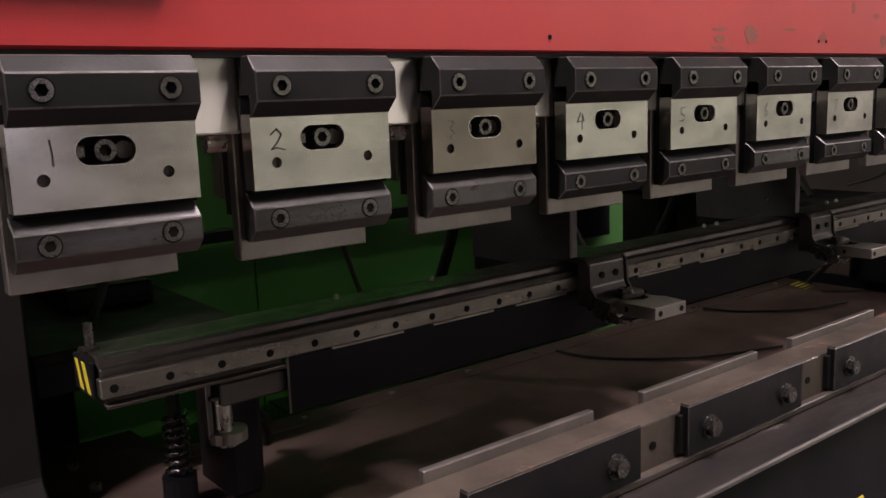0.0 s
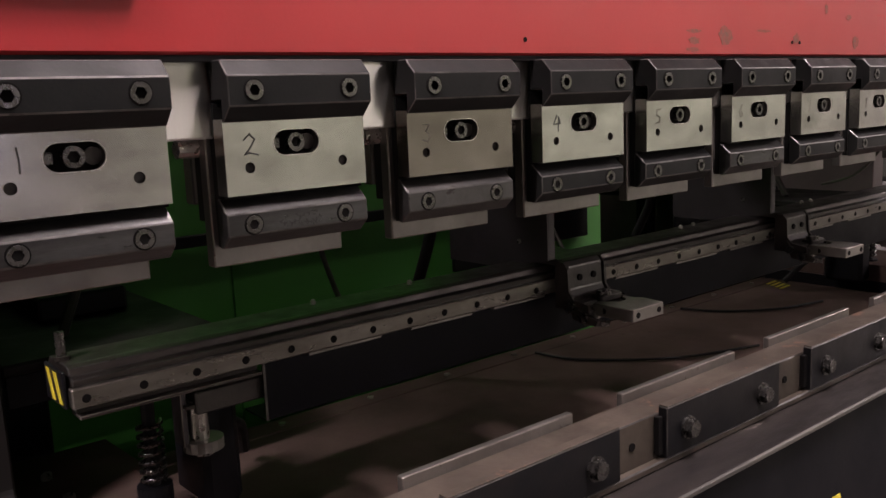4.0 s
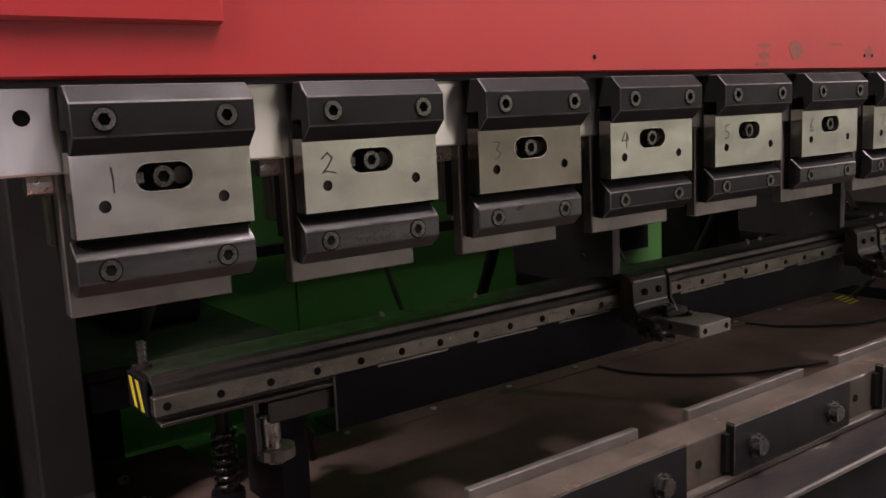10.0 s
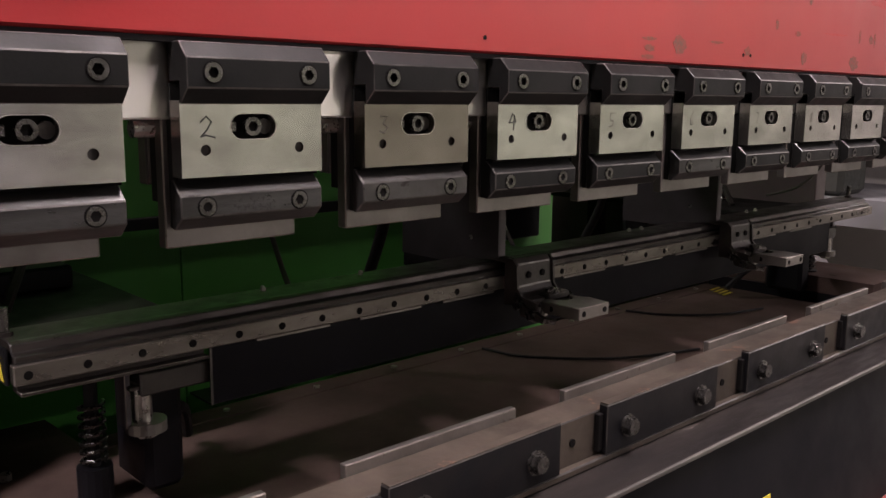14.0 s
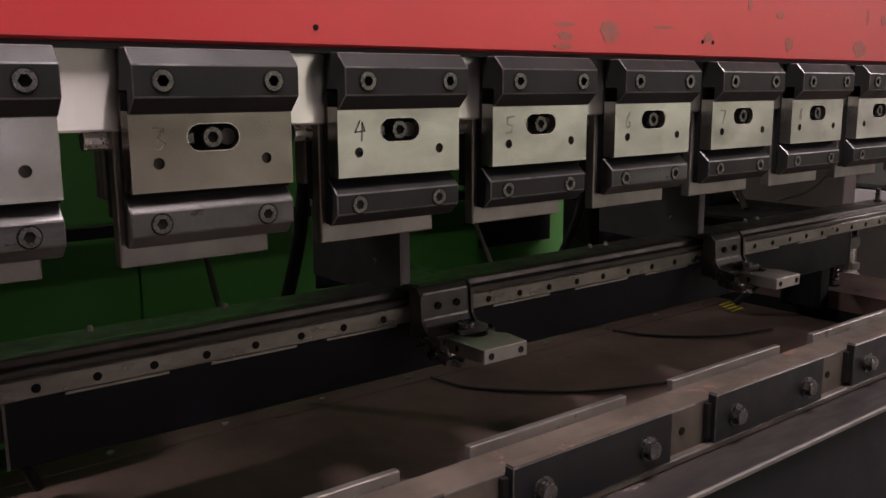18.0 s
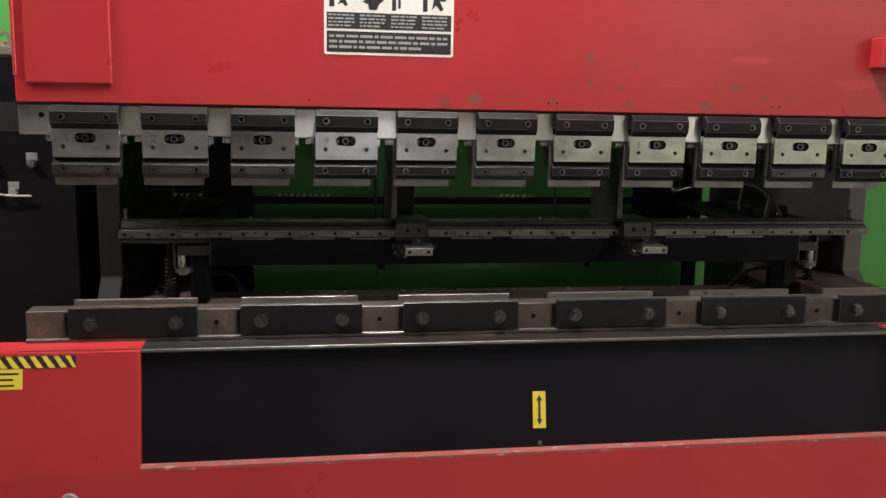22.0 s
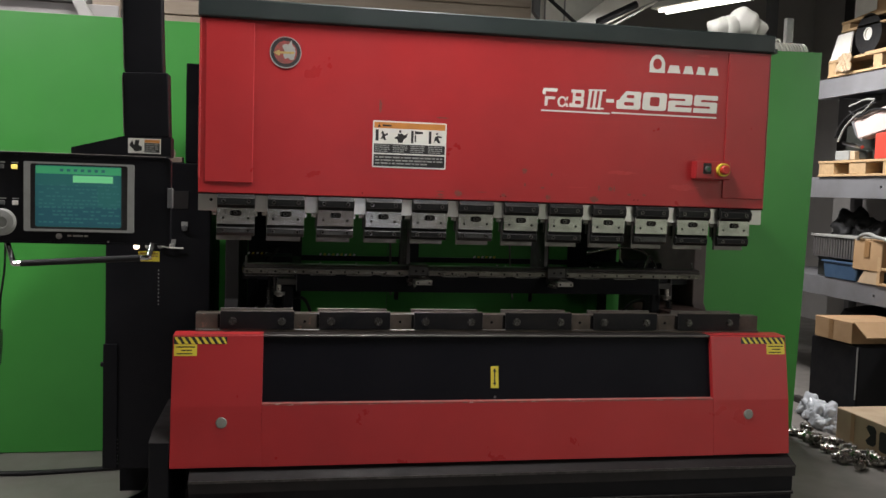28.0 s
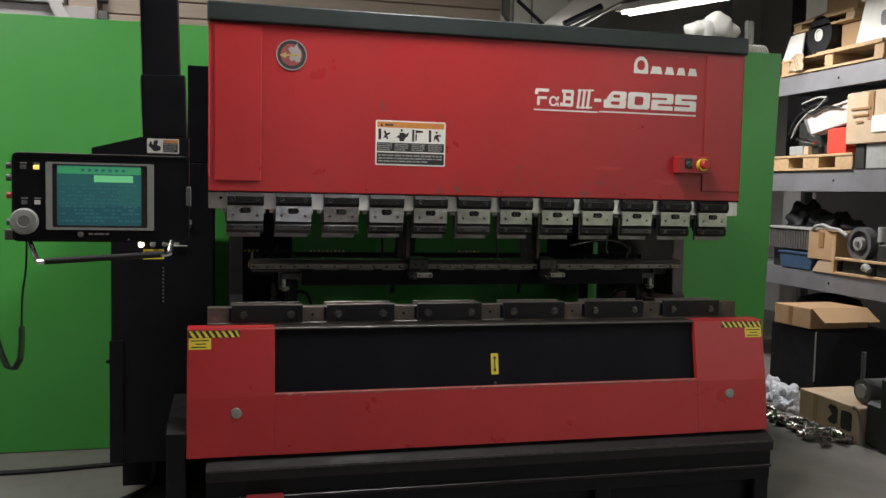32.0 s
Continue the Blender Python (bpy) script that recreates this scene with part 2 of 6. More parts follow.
def box(x0, x1, y0, y1, z0, z1, bevel=0.0, bm=None, worn=-1):
    bm = bm or bmesh.new()
    m = Matrix.Translation(((x0 + x1) / 2, (y0 + y1) / 2, (z0 + z1) / 2)) @ Matrix.Diagonal((x1 - x0, y1 - y0, z1 - z0, 1))
    made = bmesh.ops.create_cube(bm, size=1, matrix=m)["verts"]
    if bevel:
        edges = {e for v in made for e in v.link_edges}
        bmesh.ops.bevel(bm, geom=list(edges), offset=bevel, segments=1, affect="EDGES", profile=0.5, material=worn)
    return bm


def rod(a, b, r, sides=12, r2=None, bm=None):
    """A cylinder or cone from a to b."""
    bm = bm or bmesh.new()
    a, b = Vector(a), Vector(b)
    m = Matrix.Translation((a + b) / 2) @ (b - a).to_track_quat("Z", "Y").to_matrix().to_4x4()
    bmesh.ops.create_cone(bm, cap_ends=True, segments=sides, radius1=r, radius2=r if r2 is None else r2, depth=(b - a).length, matrix=m)
    return bm


def prism(outline, axis, lo, hi, bm=None, bevel=0.0, worn=-1):
    """Extrudes a closed outline of 2D points along an axis from lo to hi; the points give the two other axes in order."""
    bm = bm or bmesh.new()

    def at(p, q, d):
        return {"x": (d, p, q), "y": (p, d, q), "z": (p, q, d)}[axis]
    rings = [[bm.verts.new(at(p, q, d)) for p, q in outline] for d in (lo, hi)]
    bm.faces.new(rings[0])
    bm.faces.new(list(reversed(rings[1])))
    k = len(outline)
    for i in range(k):
        bm.faces.new((rings[0][i], rings[1][i], rings[1][(i + 1) % k], rings[0][(i + 1) % k]))
    if bevel:
        bmesh.ops.recalc_face_normals(bm, faces=bm.faces)
        made = {e for r in rings for v in r for e in v.link_edges}
        bmesh.ops.bevel(bm, geom=list(made), offset=bevel, segments=1, affect="EDGES", profile=0.5, material=worn)
    return bm


def ring(cx, cz, rx, rz=None, sides=16):
    rz = rz or rx
    return [(cx + rx * math.cos(2 * math.pi * i / sides), cz + rz * math.sin(2 * math.pi * i / sides)) for i in range(sides)]


def slot(cx, cz, half, r, sides=8):
    """A slot's outline: two half circles of radius r, half the length apart from the middle."""
    out = []
    for s, a0 in ((1, -90), (-1, 90)):
        for i in range(sides + 1):
            a = radians(a0 + 180 * i / sides)
            out.append((cx + s * half + r * math.cos(a), cz + r * math.sin(a)))
    return out


def rounded(x0, x1, z0, z1, r, k=4):
    out = []
    for cx, cz, a0 in ((x1 - r, z1 - r, 0), (x0 + r, z1 - r, 90), (x0 + r, z0 + r, 180), (x1 - r, z0 + r, 270)):
        for i in range(k + 1):
            a = radians(a0 + 90 * i / k)
            out.append((cx + r * math.cos(a), cz + r * math.sin(a)))
    return out


def pierced(outer, holes, y0, y1, bm=None):
    """A plate in the x-z plane between y0 and y1 with holes right through it."""
    from mathutils.geometry import tessellate_polygon
    bm = bm or bmesh.new()
    loops = [outer, *holes]
    flat = [p for lp in loops for p in lp]
    tris = tessellate_polygon([[Vector((p, q, 0)) for p, q in lp] for lp in loops])
    front = [bm.verts.new((p, y0, q)) for p, q in flat]
    back = [bm.verts.new((p, y1, q)) for p, q in flat]
    for a, b, c in tris:
        bm.faces.new((front[a], front[b], front[c]))
        bm.faces.new((back[c], back[b], back[a]))
    start = 0
    for lp in loops:
        k = len(lp)
        for i in range(k):
            j = (i + 1) % k
            bm.faces.new((front[start + i], back[start + i], back[start + j], front[start + j]))
        start += k
    return bm


def tube(points, r, sides=8, bm=None, closed=False):
    """A round cable through points, smoothed, swept by hand."""
    bm = bm or bmesh.new()
    pts = [Vector(p) for p in points]
    if not closed:
        fine = []
        ext = [2 * pts[0] - pts[1], *pts, 2 * pts[-1] - pts[-2]]
        for i in range(1, len(ext) - 2):
            p0, p1, p2, p3 = ext[i - 1:i + 3]
            for s in range(6):
                t = s / 6
                fine.append(0.5 * (2 * p1 + (p2 - p0) * t + (2 * p0 - 5 * p1 + 4 * p2 - p3) * t * t + (3 * p1 - p0 - 3 * p2 + p3) * t ** 3))
        fine.append(pts[-1])
    else:
        fine = pts
    rings = []
    side = Vector((0.31, 0.17, 0.93))
    for i, p in enumerate(fine):
        way = (fine[min(i + 1, len(fine) - 1)] - fine[max(i - 1, 0)]).normalized()
        u = way.cross(side)
        if u.length < 1e-3:
            u = way.cross(Vector((1, 0, 0)))
        u.normalize()
        w = way.cross(u)
        side = w if i % 1 else side
        rings.append([bm.verts.new(p + r * (math.cos(2 * math.pi * k / sides) * u + math.sin(2 * math.pi * k / sides) * w)) for k in range(sides)])
    for a, b in zip(rings, rings[1:]):
        for k in range(sides):
            bm.faces.new((a[k], a[(k + 1) % sides], b[(k + 1) % sides], b[k]))
    bm.faces.new(rings[0])
    bm.faces.new(list(reversed(rings[-1])))
    return bm


def spring(x, y, z0, z1, r, wire, turns):
    pts = []
    for i in range(turns * 10 + 1):
        a = 2 * math.pi * i / 10
        pts.append((x + r * math.cos(a), y + r * math.sin(a), z0 + (z1 - z0) * i / (turns * 10)))
    return tube(pts, wire, 6, closed=True)


def lathe(profile, m, sides=16, bm=None):
    """Turns a profile of (radius, height) about z and lays it at the pose m."""
    bm = bm or bmesh.new()
    rings = [[bm.verts.new(m @ Vector((r * math.cos(2 * math.pi * k / sides), r * math.sin(2 * math.pi * k / sides), h))) for k in range(sides)]
             for r, h in profile]
    for a, b in zip(rings, rings[1:]):
        for k in range(sides):
            bm.faces.new((a[k], a[(k + 1) % sides], b[(k + 1) % sides], b[k]))
    bm.faces.new(rings[0])
    bm.faces.new(list(reversed(rings[-1])))
    return bm


def strokes(lines, width, depth, y, bm=None):
    """Flat pen strokes in the x-z plane, standing depth proud of y towards the viewer."""
    bm = bm or bmesh.new()
    for (x0, z0), (x1, z1) in lines:
        d = Vector((x1 - x0, z1 - z0))
        n = Vector((-d.y, d.x)).normalized() * width / 2
        e = d.normalized() * width / 2
        quad = [(x0 - e.x + n.x, z0 - e.y + n.y), (x0 - e.x - n.x, z0 - e.y - n.y), (x1 + e.x - n.x, z1 + e.y - n.y), (x1 + e.x + n.x, z1 + e.y + n.y)]
        prism(quad, "y", y - depth, y, bm)
    return bm


def lettering(name, text, x, z, y, size, material, parent, width=None, bold=0.0, label="", shear=0.0):
    """Words in Blender's built-in font as thin raised letters in the x-z plane, turned into a mesh."""
    curve = bpy.data.curves.new(name, "FONT")
    curve.body, curve.size, curve.extrude, curve.offset, curve.shear = text, size, 0.0006, bold, shear
    curve.resolution_u = 3
    ob = bpy.data.objects.new(name, curve)
    me = bpy.data.meshes.new_from_object(ob)
    bpy.data.objects.remove(ob)
    me.name = name
    xs = [v.co.x for v in me.vertices]
    k = width / (max(xs) - min(xs)) if width else 1.0
    x_min = min(xs)
    for v in me.vertices:
        v.co = Vector((x + (v.co.x - x_min) * k, y - v.co.z - 0.0006, z + v.co.y))
    me.materials.clear()
    me.materials.append(material)
    out = new(name, me)
    out.parent = parent
    return tagged(out, label)


def socket_bolt(cx, cz, y, r, proud=0.003, sides=18):
    """A socket head screw seen from the front: a ring of steel round a dark hexagonal recess."""
    bm = pierced(ring(cx, cz, r, sides=sides), [ring(cx, cz, r * 0.60, sides=6)], y - proud, y + 0.002)
    floor_face = bm.faces.new([bm.verts.new((p, y - proud * 0.2, q)) for p, q in ring(cx, cz, r * 0.61, sides=6)])
    floor_face.material_index = 1
    return bm


def hex_bolt(cx, cz, y, r, head=0.012):
    """A hexagon head bolt on a round washer, its head towards the viewer."""
    bm = rod((cx, y, cz), (cx, y - 0.003, cz), r * 1.25, 18)
    prism(ring(cx, cz, r, sides=6), "y", y - head * 0.85, y - 0.003, bm)
    prism(ring(cx, cz, r * 0.86, sides=12), "y", y - head, y - head * 0.85, bm)
    return bm


def blob(cx, cz, rx, rz, y, proud=0.0006, rough=0.35, sides=14, bm=None):
    """An irregular flat patch in the x-z plane."""
    pts = []
    for i in range(sides):
        a = 2 * math.pi * i / sides
        k = 1 + rough * (random.random() - 0.5) * 2
        pts.append((cx + rx * k * math.cos(a), cz + rz * k * math.sin(a)))
    return prism(pts, "y", y - proud, y + 0.0004, bm)


# ---- the setting ----
FLOOR = -0.14
WALL_Y = 1.40


def struct(name, bm, material, label, category):
    return tagged(part(name, bm, material), label, category, kind="structure")


struct("floor", box(-7, 7, -8, 7, FLOOR - 0.1, FLOOR), CONCRETE, "worn grey concrete workshop floor with dark stains", "floor")
green = struct("wall_green", box(-3.6, 3.44, WALL_Y + 0.02, WALL_Y + 0.08, FLOOR, 2.25), BLACK, "bright green painted partition wall behind the machine", "wall")
for x0, x1 in ((-3.6, -2.403), (-2.400, -0.023), (-0.020, 0.797), (0.800, 2.017)):
    part("sheet", box(x0, x1, WALL_Y, WALL_Y + 0.02, FLOOR + 0.004, 2.258, 0.002), GREEN, green)
part("sheet", prism([(2.020, FLOOR + 0.004), (3.455, FLOOR + 0.004), (3.516, 2.320), (2.020, 2.290)], "y", WALL_Y, WALL_Y + 0.02, bevel=0.002), GREEN, green)
struct("wall_north", box(-7, 7, 6.9, 7.0, FLOOR, 4.2), WALLPAINT, "pale painted workshop wall far behind", "wall")
# for unseen wall stretches added to tint the steel's reflections green
PALEGREEN = surface("pale_green_reflector_paint", (0.45, 0.505, 0.40), (0.39, 0.44, 0.345), 0.6, 0, 1.5, 60, 0.1)
DULLWALL = surface("dull_grey_wall_paint", (0.40, 0.385, 0.35), (0.33, 0.315, 0.29), 0.7, 0, 1.5, 60, 0.15)
WX = (0.92, 1.32, 0.95, 2.15)
south = struct("wall_south", box(-7, WX[0], -8.0, -7.9, FLOOR, 4.2), DULLWALL, "dull grey workshop wall with a daylit window", "wall")
part("wall_piece", box(WX[1], 3.2, -8.0, -7.9, FLOOR, 4.2), DULLWALL, south)
part("wall_piece", box(3.2, 7, -8.0, -7.9, FLOOR, 4.2), PALEGREEN, south, "unseen pale green part of the wall, added for the steel to reflect")
part("wall_piece", box(WX[0], WX[1], -8.0, -7.9, FLOOR, WX[2]), DULLWALL, south)
part("wall_piece", box(WX[0], WX[1], -8.0, -7.9, WX[3], 4.2), DULLWALL, south)
window = struct("window_1", pierced([(WX[0], WX[2]), (WX[1], WX[2]), (WX[1], WX[3]), (WX[0], WX[3])], [[(WX[0] + 0.05, WX[2] + 0.05), (WX[1] - 0.05, WX[2] + 0.05), (WX[1] - 0.05, WX[3] - 0.05), (WX[0] + 0.05, WX[3] - 0.05)]], -7.97, -7.90), WHITE, "white framed window letting in daylight", "window")
part("sky_backdrop", box(WX[0] - 0.2, WX[1] + 0.2, -8.12, -8.10, WX[2] - 0.2, WX[3] + 0.2), glow("overcast_daylight", (0.86, 0.88, 1.0), 6.0), window, "bright overcast daylight outside")
struct("wall_west", box(-7.1, -7.0, -7.9, 6.9, FLOOR, 4.2), WALLPAINT, "pale painted workshop wall", "wall")
struct("wall_east", box(7.0, 7.1, -2.7, 6.9, FLOOR, 4.2), WALLPAINT, "pale painted workshop wall", "wall")
struct("wall_east_green", box(7.0, 7.1, -7.9, -2.7, FLOOR, 4.2), PALEGREEN, "unseen pale green wall, added for the steel to reflect", "wall")
struct("ceiling", box(-7.1, 7.1, -8, 7, 4.2, 4.3), CEIL, "dark workshop ceiling deck", "ceiling")
# timber and steel under the ceiling behind the partition
struct("trim_loft_front", box(-3.6, -0.98, 2.95, 3.05, 2.25, 2.61, 0.005), surface("pale_grey_board", (0.40, 0.37, 0.36), (0.33, 0.31, 0.30), 0.7, 0, 1.5, 60, 0.15), "pale boarded loft front under the ceiling", "trim")
struct("trim_loft_shelf", box(-3.6, -1.18, 2.90, 3.05, 2.612, 3.25, 0.005), WALLPAINT, "white boards stored above the loft front", "trim")
loft = struct("trim_beam", box(-0.95, 2.07, 3.06, 3.14, 2.34, 3.40), BEAMWOOD, "beige boarded loft side under the ceiling", "beam")
for k in range(9):
    z = 2.360 + 0.115 * k
    part("board", box(-0.945, 2.066, 3.03, 3.06, z, z + 0.108, 0.006), BEAMWOOD, loft)
struct("trim_board", box(-1.16, -0.97, 2.96, 3.02, 2.3, 3.4, 0.004), BEAMWOOD, "wide beige timber board under the ceiling", "board")
for z in (2.53, 2.66):
    struct("trim_bracket", box(-0.965, -0.90, 2.96, 3.03, z, z + 0.06, 0.004), DARKGREY, "dark steel bracket on the loft timber", "bracket")
struct("trim_brace", prism([(-1.345, 2.75), (-1.27, 2.75), (-1.13, 2.50), (-1.22, 2.50)], "y", 2.86, 2.90), WALLPAINT, "pale diagonal timber brace", "brace")
struct("trim_panel", box(2.07, 2.75, 3.32, 3.40, 2.35, 3.6), WHITE, "white painted panel under the ceiling", "panel")
for x in (2.255, 2.42):
    struct("trim_panel_joint", box(x, x + 0.014, 3.305, 3.32, 2.35, 3.6, 0.003), GREYPLASTIC, "grey joint strip on the white panel", "panel")
struct("trim_diagonal_beam", prism([(2.44, 2.68), (2.62, 2.70), (3.60, 3.22), (3.60, 3.50), (2.85, 3.06), (2.50, 2.78)], "y", 3.24, 3.30, bevel=0.006), WHITE, "white painted diagonal steel beam under the ceiling", "beam")
struct("trim_bracket", prism([(2.065, 2.78), (2.115, 2.72), (2.115, 3.0), (2.065, 3.0)], "y", 2.95, 3.02), DARKGREY, "dark steel bracket on the loft timber", "bracket")
struct("trim_strut", rod((2.19, 3.0, 2.90), (2.42, 3.0, 2.72), 0.016, 8), RUBBER, "thin black strut under the ceiling", "strut")
struct("trim_strut", rod((2.60, 3.0, 2.735), (2.92, 3.0, 2.90), 0.030, 8), RUBBER, "black strut along the diagonal beam", "strut")
struct("trim_wire", rod((2.72, 3.0, 2.72), (3.09, 3.0, 2.935), 0.009, 6), WHITE, "thin pale wire under the ceiling", "wire")
struct("trim_grey_post", box(3.395, 3.445, 1.62, 1.66, 2.2, 2.57, 0.004), GREYPLASTIC, "thin grey post above the partition", "post")
for y in (-6, -3, 0.2, 3.9, 5.2):
    struct("trim_joist", box(-7, 7, y - 0.07, y + 0.07, 3.95, 4.2), CEIL, "dark steel ceiling joist", "joist")

# fluorescent lamps: a fixture at every light, the added fill lights included
for lx, ly, lz, turn, watts in LAMPS:
    f = thing("fluorescent_lamp", "white fluorescent lamp with lit tubes, one of a set mostly added as fill", "lamp", pose(lx, ly, lz, 0, 0, turn), "ceiling lamps")
    part("fixture", prism([(-0.11, 0.012), (-0.05, 0.075), (0.05, 0.075), (0.11, 0.012)], "x", -0.66, 0.66), WHITE, f)
    for dy in (-0.045, 0.045):
        part("tube", rod((-0.62, dy, 0.0), (0.62, dy, 0.0), 0.014, 10), TUBEGLOW, f, "lit fluorescent tube")
    for dx in (-0.5, 0.5):
        part("chain", rod((dx, 0, 0.07), (dx, 0, 4.2 - lz), 0.004, 6), BOLT, f)

# ---- the press brake ----
press = thing("press_brake", "large red and black hydraulic press brake on the workshop floor", "press brake")
XL, XR = -0.148, 2.348
RAMY = 0.009
# ram
# paler red for the highlight painted on the edge strip's bevel
REDGLINT = surface("pale_red_glint", (0.55, 0.16, 0.15), (0.44, 0.05, 0.05), 0.4, 0, 60, 300, 0.05)
part("ram_beam", box(XL, XR, 0.022, 0.085, 1.266, 1.345, 0.002), BARSTEEL, press, "bright machined steel lower edge of the ram")
for x in (-0.097, 2.297):
    part("threaded_hole", rod((x, 0.0225, 1.311), (x, 0.0212, 1.311), 0.0065, 14), HOLE, press)
cover = part("ram_cover", box(XL, XR, RAMY, 0.14, 1.339, 2.04, 0.003), RED, press, "red painted ram front with chipped paint")
# the shade below the cover is a painted near-black strip
part("cover_edge", box(XL, XR, 0.0105, 0.022, 1.3335, 1.339), HOLE, press, "near-black strip painted as the shade under the red cover")
for x0, x1 in ((-0.124, 0.067), (2.138, 2.338)):
    part("door_panel", box(x0, x1, RAMY - 0.007, RAMY, 1.383, 2.031, 0.003), RED, press, "raised red cover panel")
part("edge_strip", box(XL - 0.001, XL + 0.006, RAMY - 0.004, RAMY + 0.1, 1.40, 2.03, 0.0012, worn=1), [RED, REDGLINT], press)
part("top_band", box(XL - 0.006, XR + 0.006, -0.012, 0.55, 2.041, 2.118, 0.006), BAND, press, "dark green-black steel band along the top")
part("ram_back", box(XL + 0.05, XR - 0.05, 0.14, 0.30, 1.40, 2.04), BLACK, press)
# primer showing through worn paint
random.seed(4)
CHIPS = [(0.926, 1.368, 0.019, 0.012), (0.848, 1.373, 0.016, 0.0025), (0.849, 1.360, 0.013, 0.005), (0.846, 1.348, 0.014, 0.003), (1.125, 1.366, 0.010, 0.008),
         (1.325, 1.362, 0.012, 0.010), (1.536, 1.360, 0.020, 0.012), (1.219, 1.414, 0.005, 0.008), (1.556, 1.411, 0.004, 0.012), (1.627, 1.409, 0.004, 0.012),
         (1.028, 1.376, 0.020, 0.002), (0.584, 1.721, 0.006, 0.026), (1.216, 1.473, 0.012, 0.011), (1.337, 1.462, 0.005, 0.006), (1.609, 1.408, 0.010, 0.008),
         (1.698, 1.385, 0.007, 0.006), (1.769, 1.386, 0.008, 0.005), (0.847, 1.684, 0.028, 0.003), (1.297, 1.403, 0.010, 0.004)]
PRIMER = surface("grey_green_primer", (0.13, 0.075, 0.05), (0.30, 0.04, 0.035), 0.6, 0, 120, 300, 0.1)
for cx, cz, rx, rz in CHIPS:
    part("worn_paint", blob(cx, cz, rx, rz, RAMY, 0.0004, 0.22, 22), PRIMER, cover, "patch of grey-green primer under worn red paint")
SCUFF = surface("pale_scuffed_red", (0.45, 0.05, 0.048), (0.42, 0.028, 0.028), 0.5, 0, 60, 300, 0.05)
for cx, cz, rx, rz in ((1.66, 1.48, 0.06, 0.008), (1.95, 1.425, 0.07, 0.012), (1.45, 1.41, 0.05, 0.002), (2.02, 2.012, 0.03, 0.005)):
    part("scuff", blob(cx, cz, rx, rz, RAMY, 0.0003, 0.3, 24), SCUFF, cover, "pale scuff in the red paint")
for x, z in ((0.517, 1.357), (1.112, 1.360), (1.135, 1.360), (1.72, 1.362), (1.74, 1.362)):
    part("screw_hole", rod((x, RAMY + 0.002, z), (x, RAMY - 0.0008, z), 0.0028, 10), HOLE, cover)

# lettering: maker's mark as plain white shapes, and the model number
mark = part("white_mark", pierced([(1.766, 1.926), (1.766, 1.968), (1.775, 1.990), (1.792, 2.004), (1.812, 2.004), (1.829, 1.990), (1.838, 1.968), (1.838, 1.926)],
                                  [ring(1.802, 1.964, 0.021, 0.024, 14)], RAMY - 0.0010, RAMY), WHITE, cover, "white maker's mark as plain shapes")
x = 1.846
for w in (0.068, 0.056, 0.052, 0.056):
    part("white_mark", prism([(x + 0.004, 1.928), (x + 0.014, 1.962), (x + w - 0.012, 1.962), (x + w - 0.002, 1.928)], "y", RAMY - 0.0010, RAMY), WHITE, cover)
    x += w + 0.006
for bar in ([(1.281, 1.818), (1.287, 1.833), (1.349, 1.833), (1.347, 1.819), (1.297, 1.819), (1.296, 1.806), (1.283, 1.806)], [(1.292, 1.757), (1.305, 1.757), (1.307, 1.786), (1.338, 1.786), (1.340, 1.798), (1.294, 1.798)]):
    part("model_letter", prism(bar, "y", RAMY - 0.001, RAMY), WHITE, cover, "stencilled white letter F")
lettering("model_lettering", "\u03b1", 1.350, 1.757, RAMY, 0.078, WHITE, cover, 0.050, 0.001, "white model lettering")
BEE = [(0.0, 0), (0.93, 0), (1, 0.10), (1, 0.44), (0.93, 0.52), (1, 0.60), (1, 0.92), (0.93, 1), (0.08, 1), (0.08, 0.82), (0.20, 0.82), (0.20, 0.22), (0.0, 0.22)]
at = lambda pts: [(1.404 + 0.064 * p + 0.003 * q, 1.757 + 0.076 * q) for p, q in pts]
part("model_letter", pierced(at(BEE), [at(rounded(0.38, 0.80, 0.18, 0.38, 0.06)), at(rounded(0.38, 0.80, 0.62, 0.82, 0.06))], RAMY - 0.001, RAMY), WHITE, cover, "wide white letter B")
for k in range(3):
    x = 1.494 + 0.024 * k
    part("model_numeral", strokes([((x - 0.003, 1.757), (x + 0.005, 1.832))], 0.012, 0.001, RAMY), WHITE, cover)
for a, b in (((1.486, 1.755), (1.558, 1.757)), ((1.492, 1.834), (1.565, 1.836))):
    part("numeral_serif", strokes([(a, b)], 0.007, 0.0012, RAMY), WHITE, cover)
part("model_dash", box(1.572, 1.607, RAMY - 0.001, RAMY, 1.785, 1.80), WHITE, cover)
NW, NH, NZ = 0.112, 0.078, 1.760
TWO = [(0, 1), (0.93, 1), (1, 0.92), (1, 0.44), (0.93, 0.38), (0.30, 0.38), (0.30, 0.26), (1, 0.26), (1, 0), (0, 0), (0, 0.56), (0.07, 0.62), (0.70, 0.62), (0.70, 0.74), (0, 0.74)]
EIGHT = [(0.06, 0), (0.94, 0), (1, 0.08), (1, 0.45), (0.95, 0.52), (1, 0.59), (1, 0.92), (0.94, 1), (0.36, 1), (0.14, 0.62), (0.14, 0.54), (0, 0.46), (0, 0.08)]
ZERO = rounded(0, 1, 0, 1, 0.14)
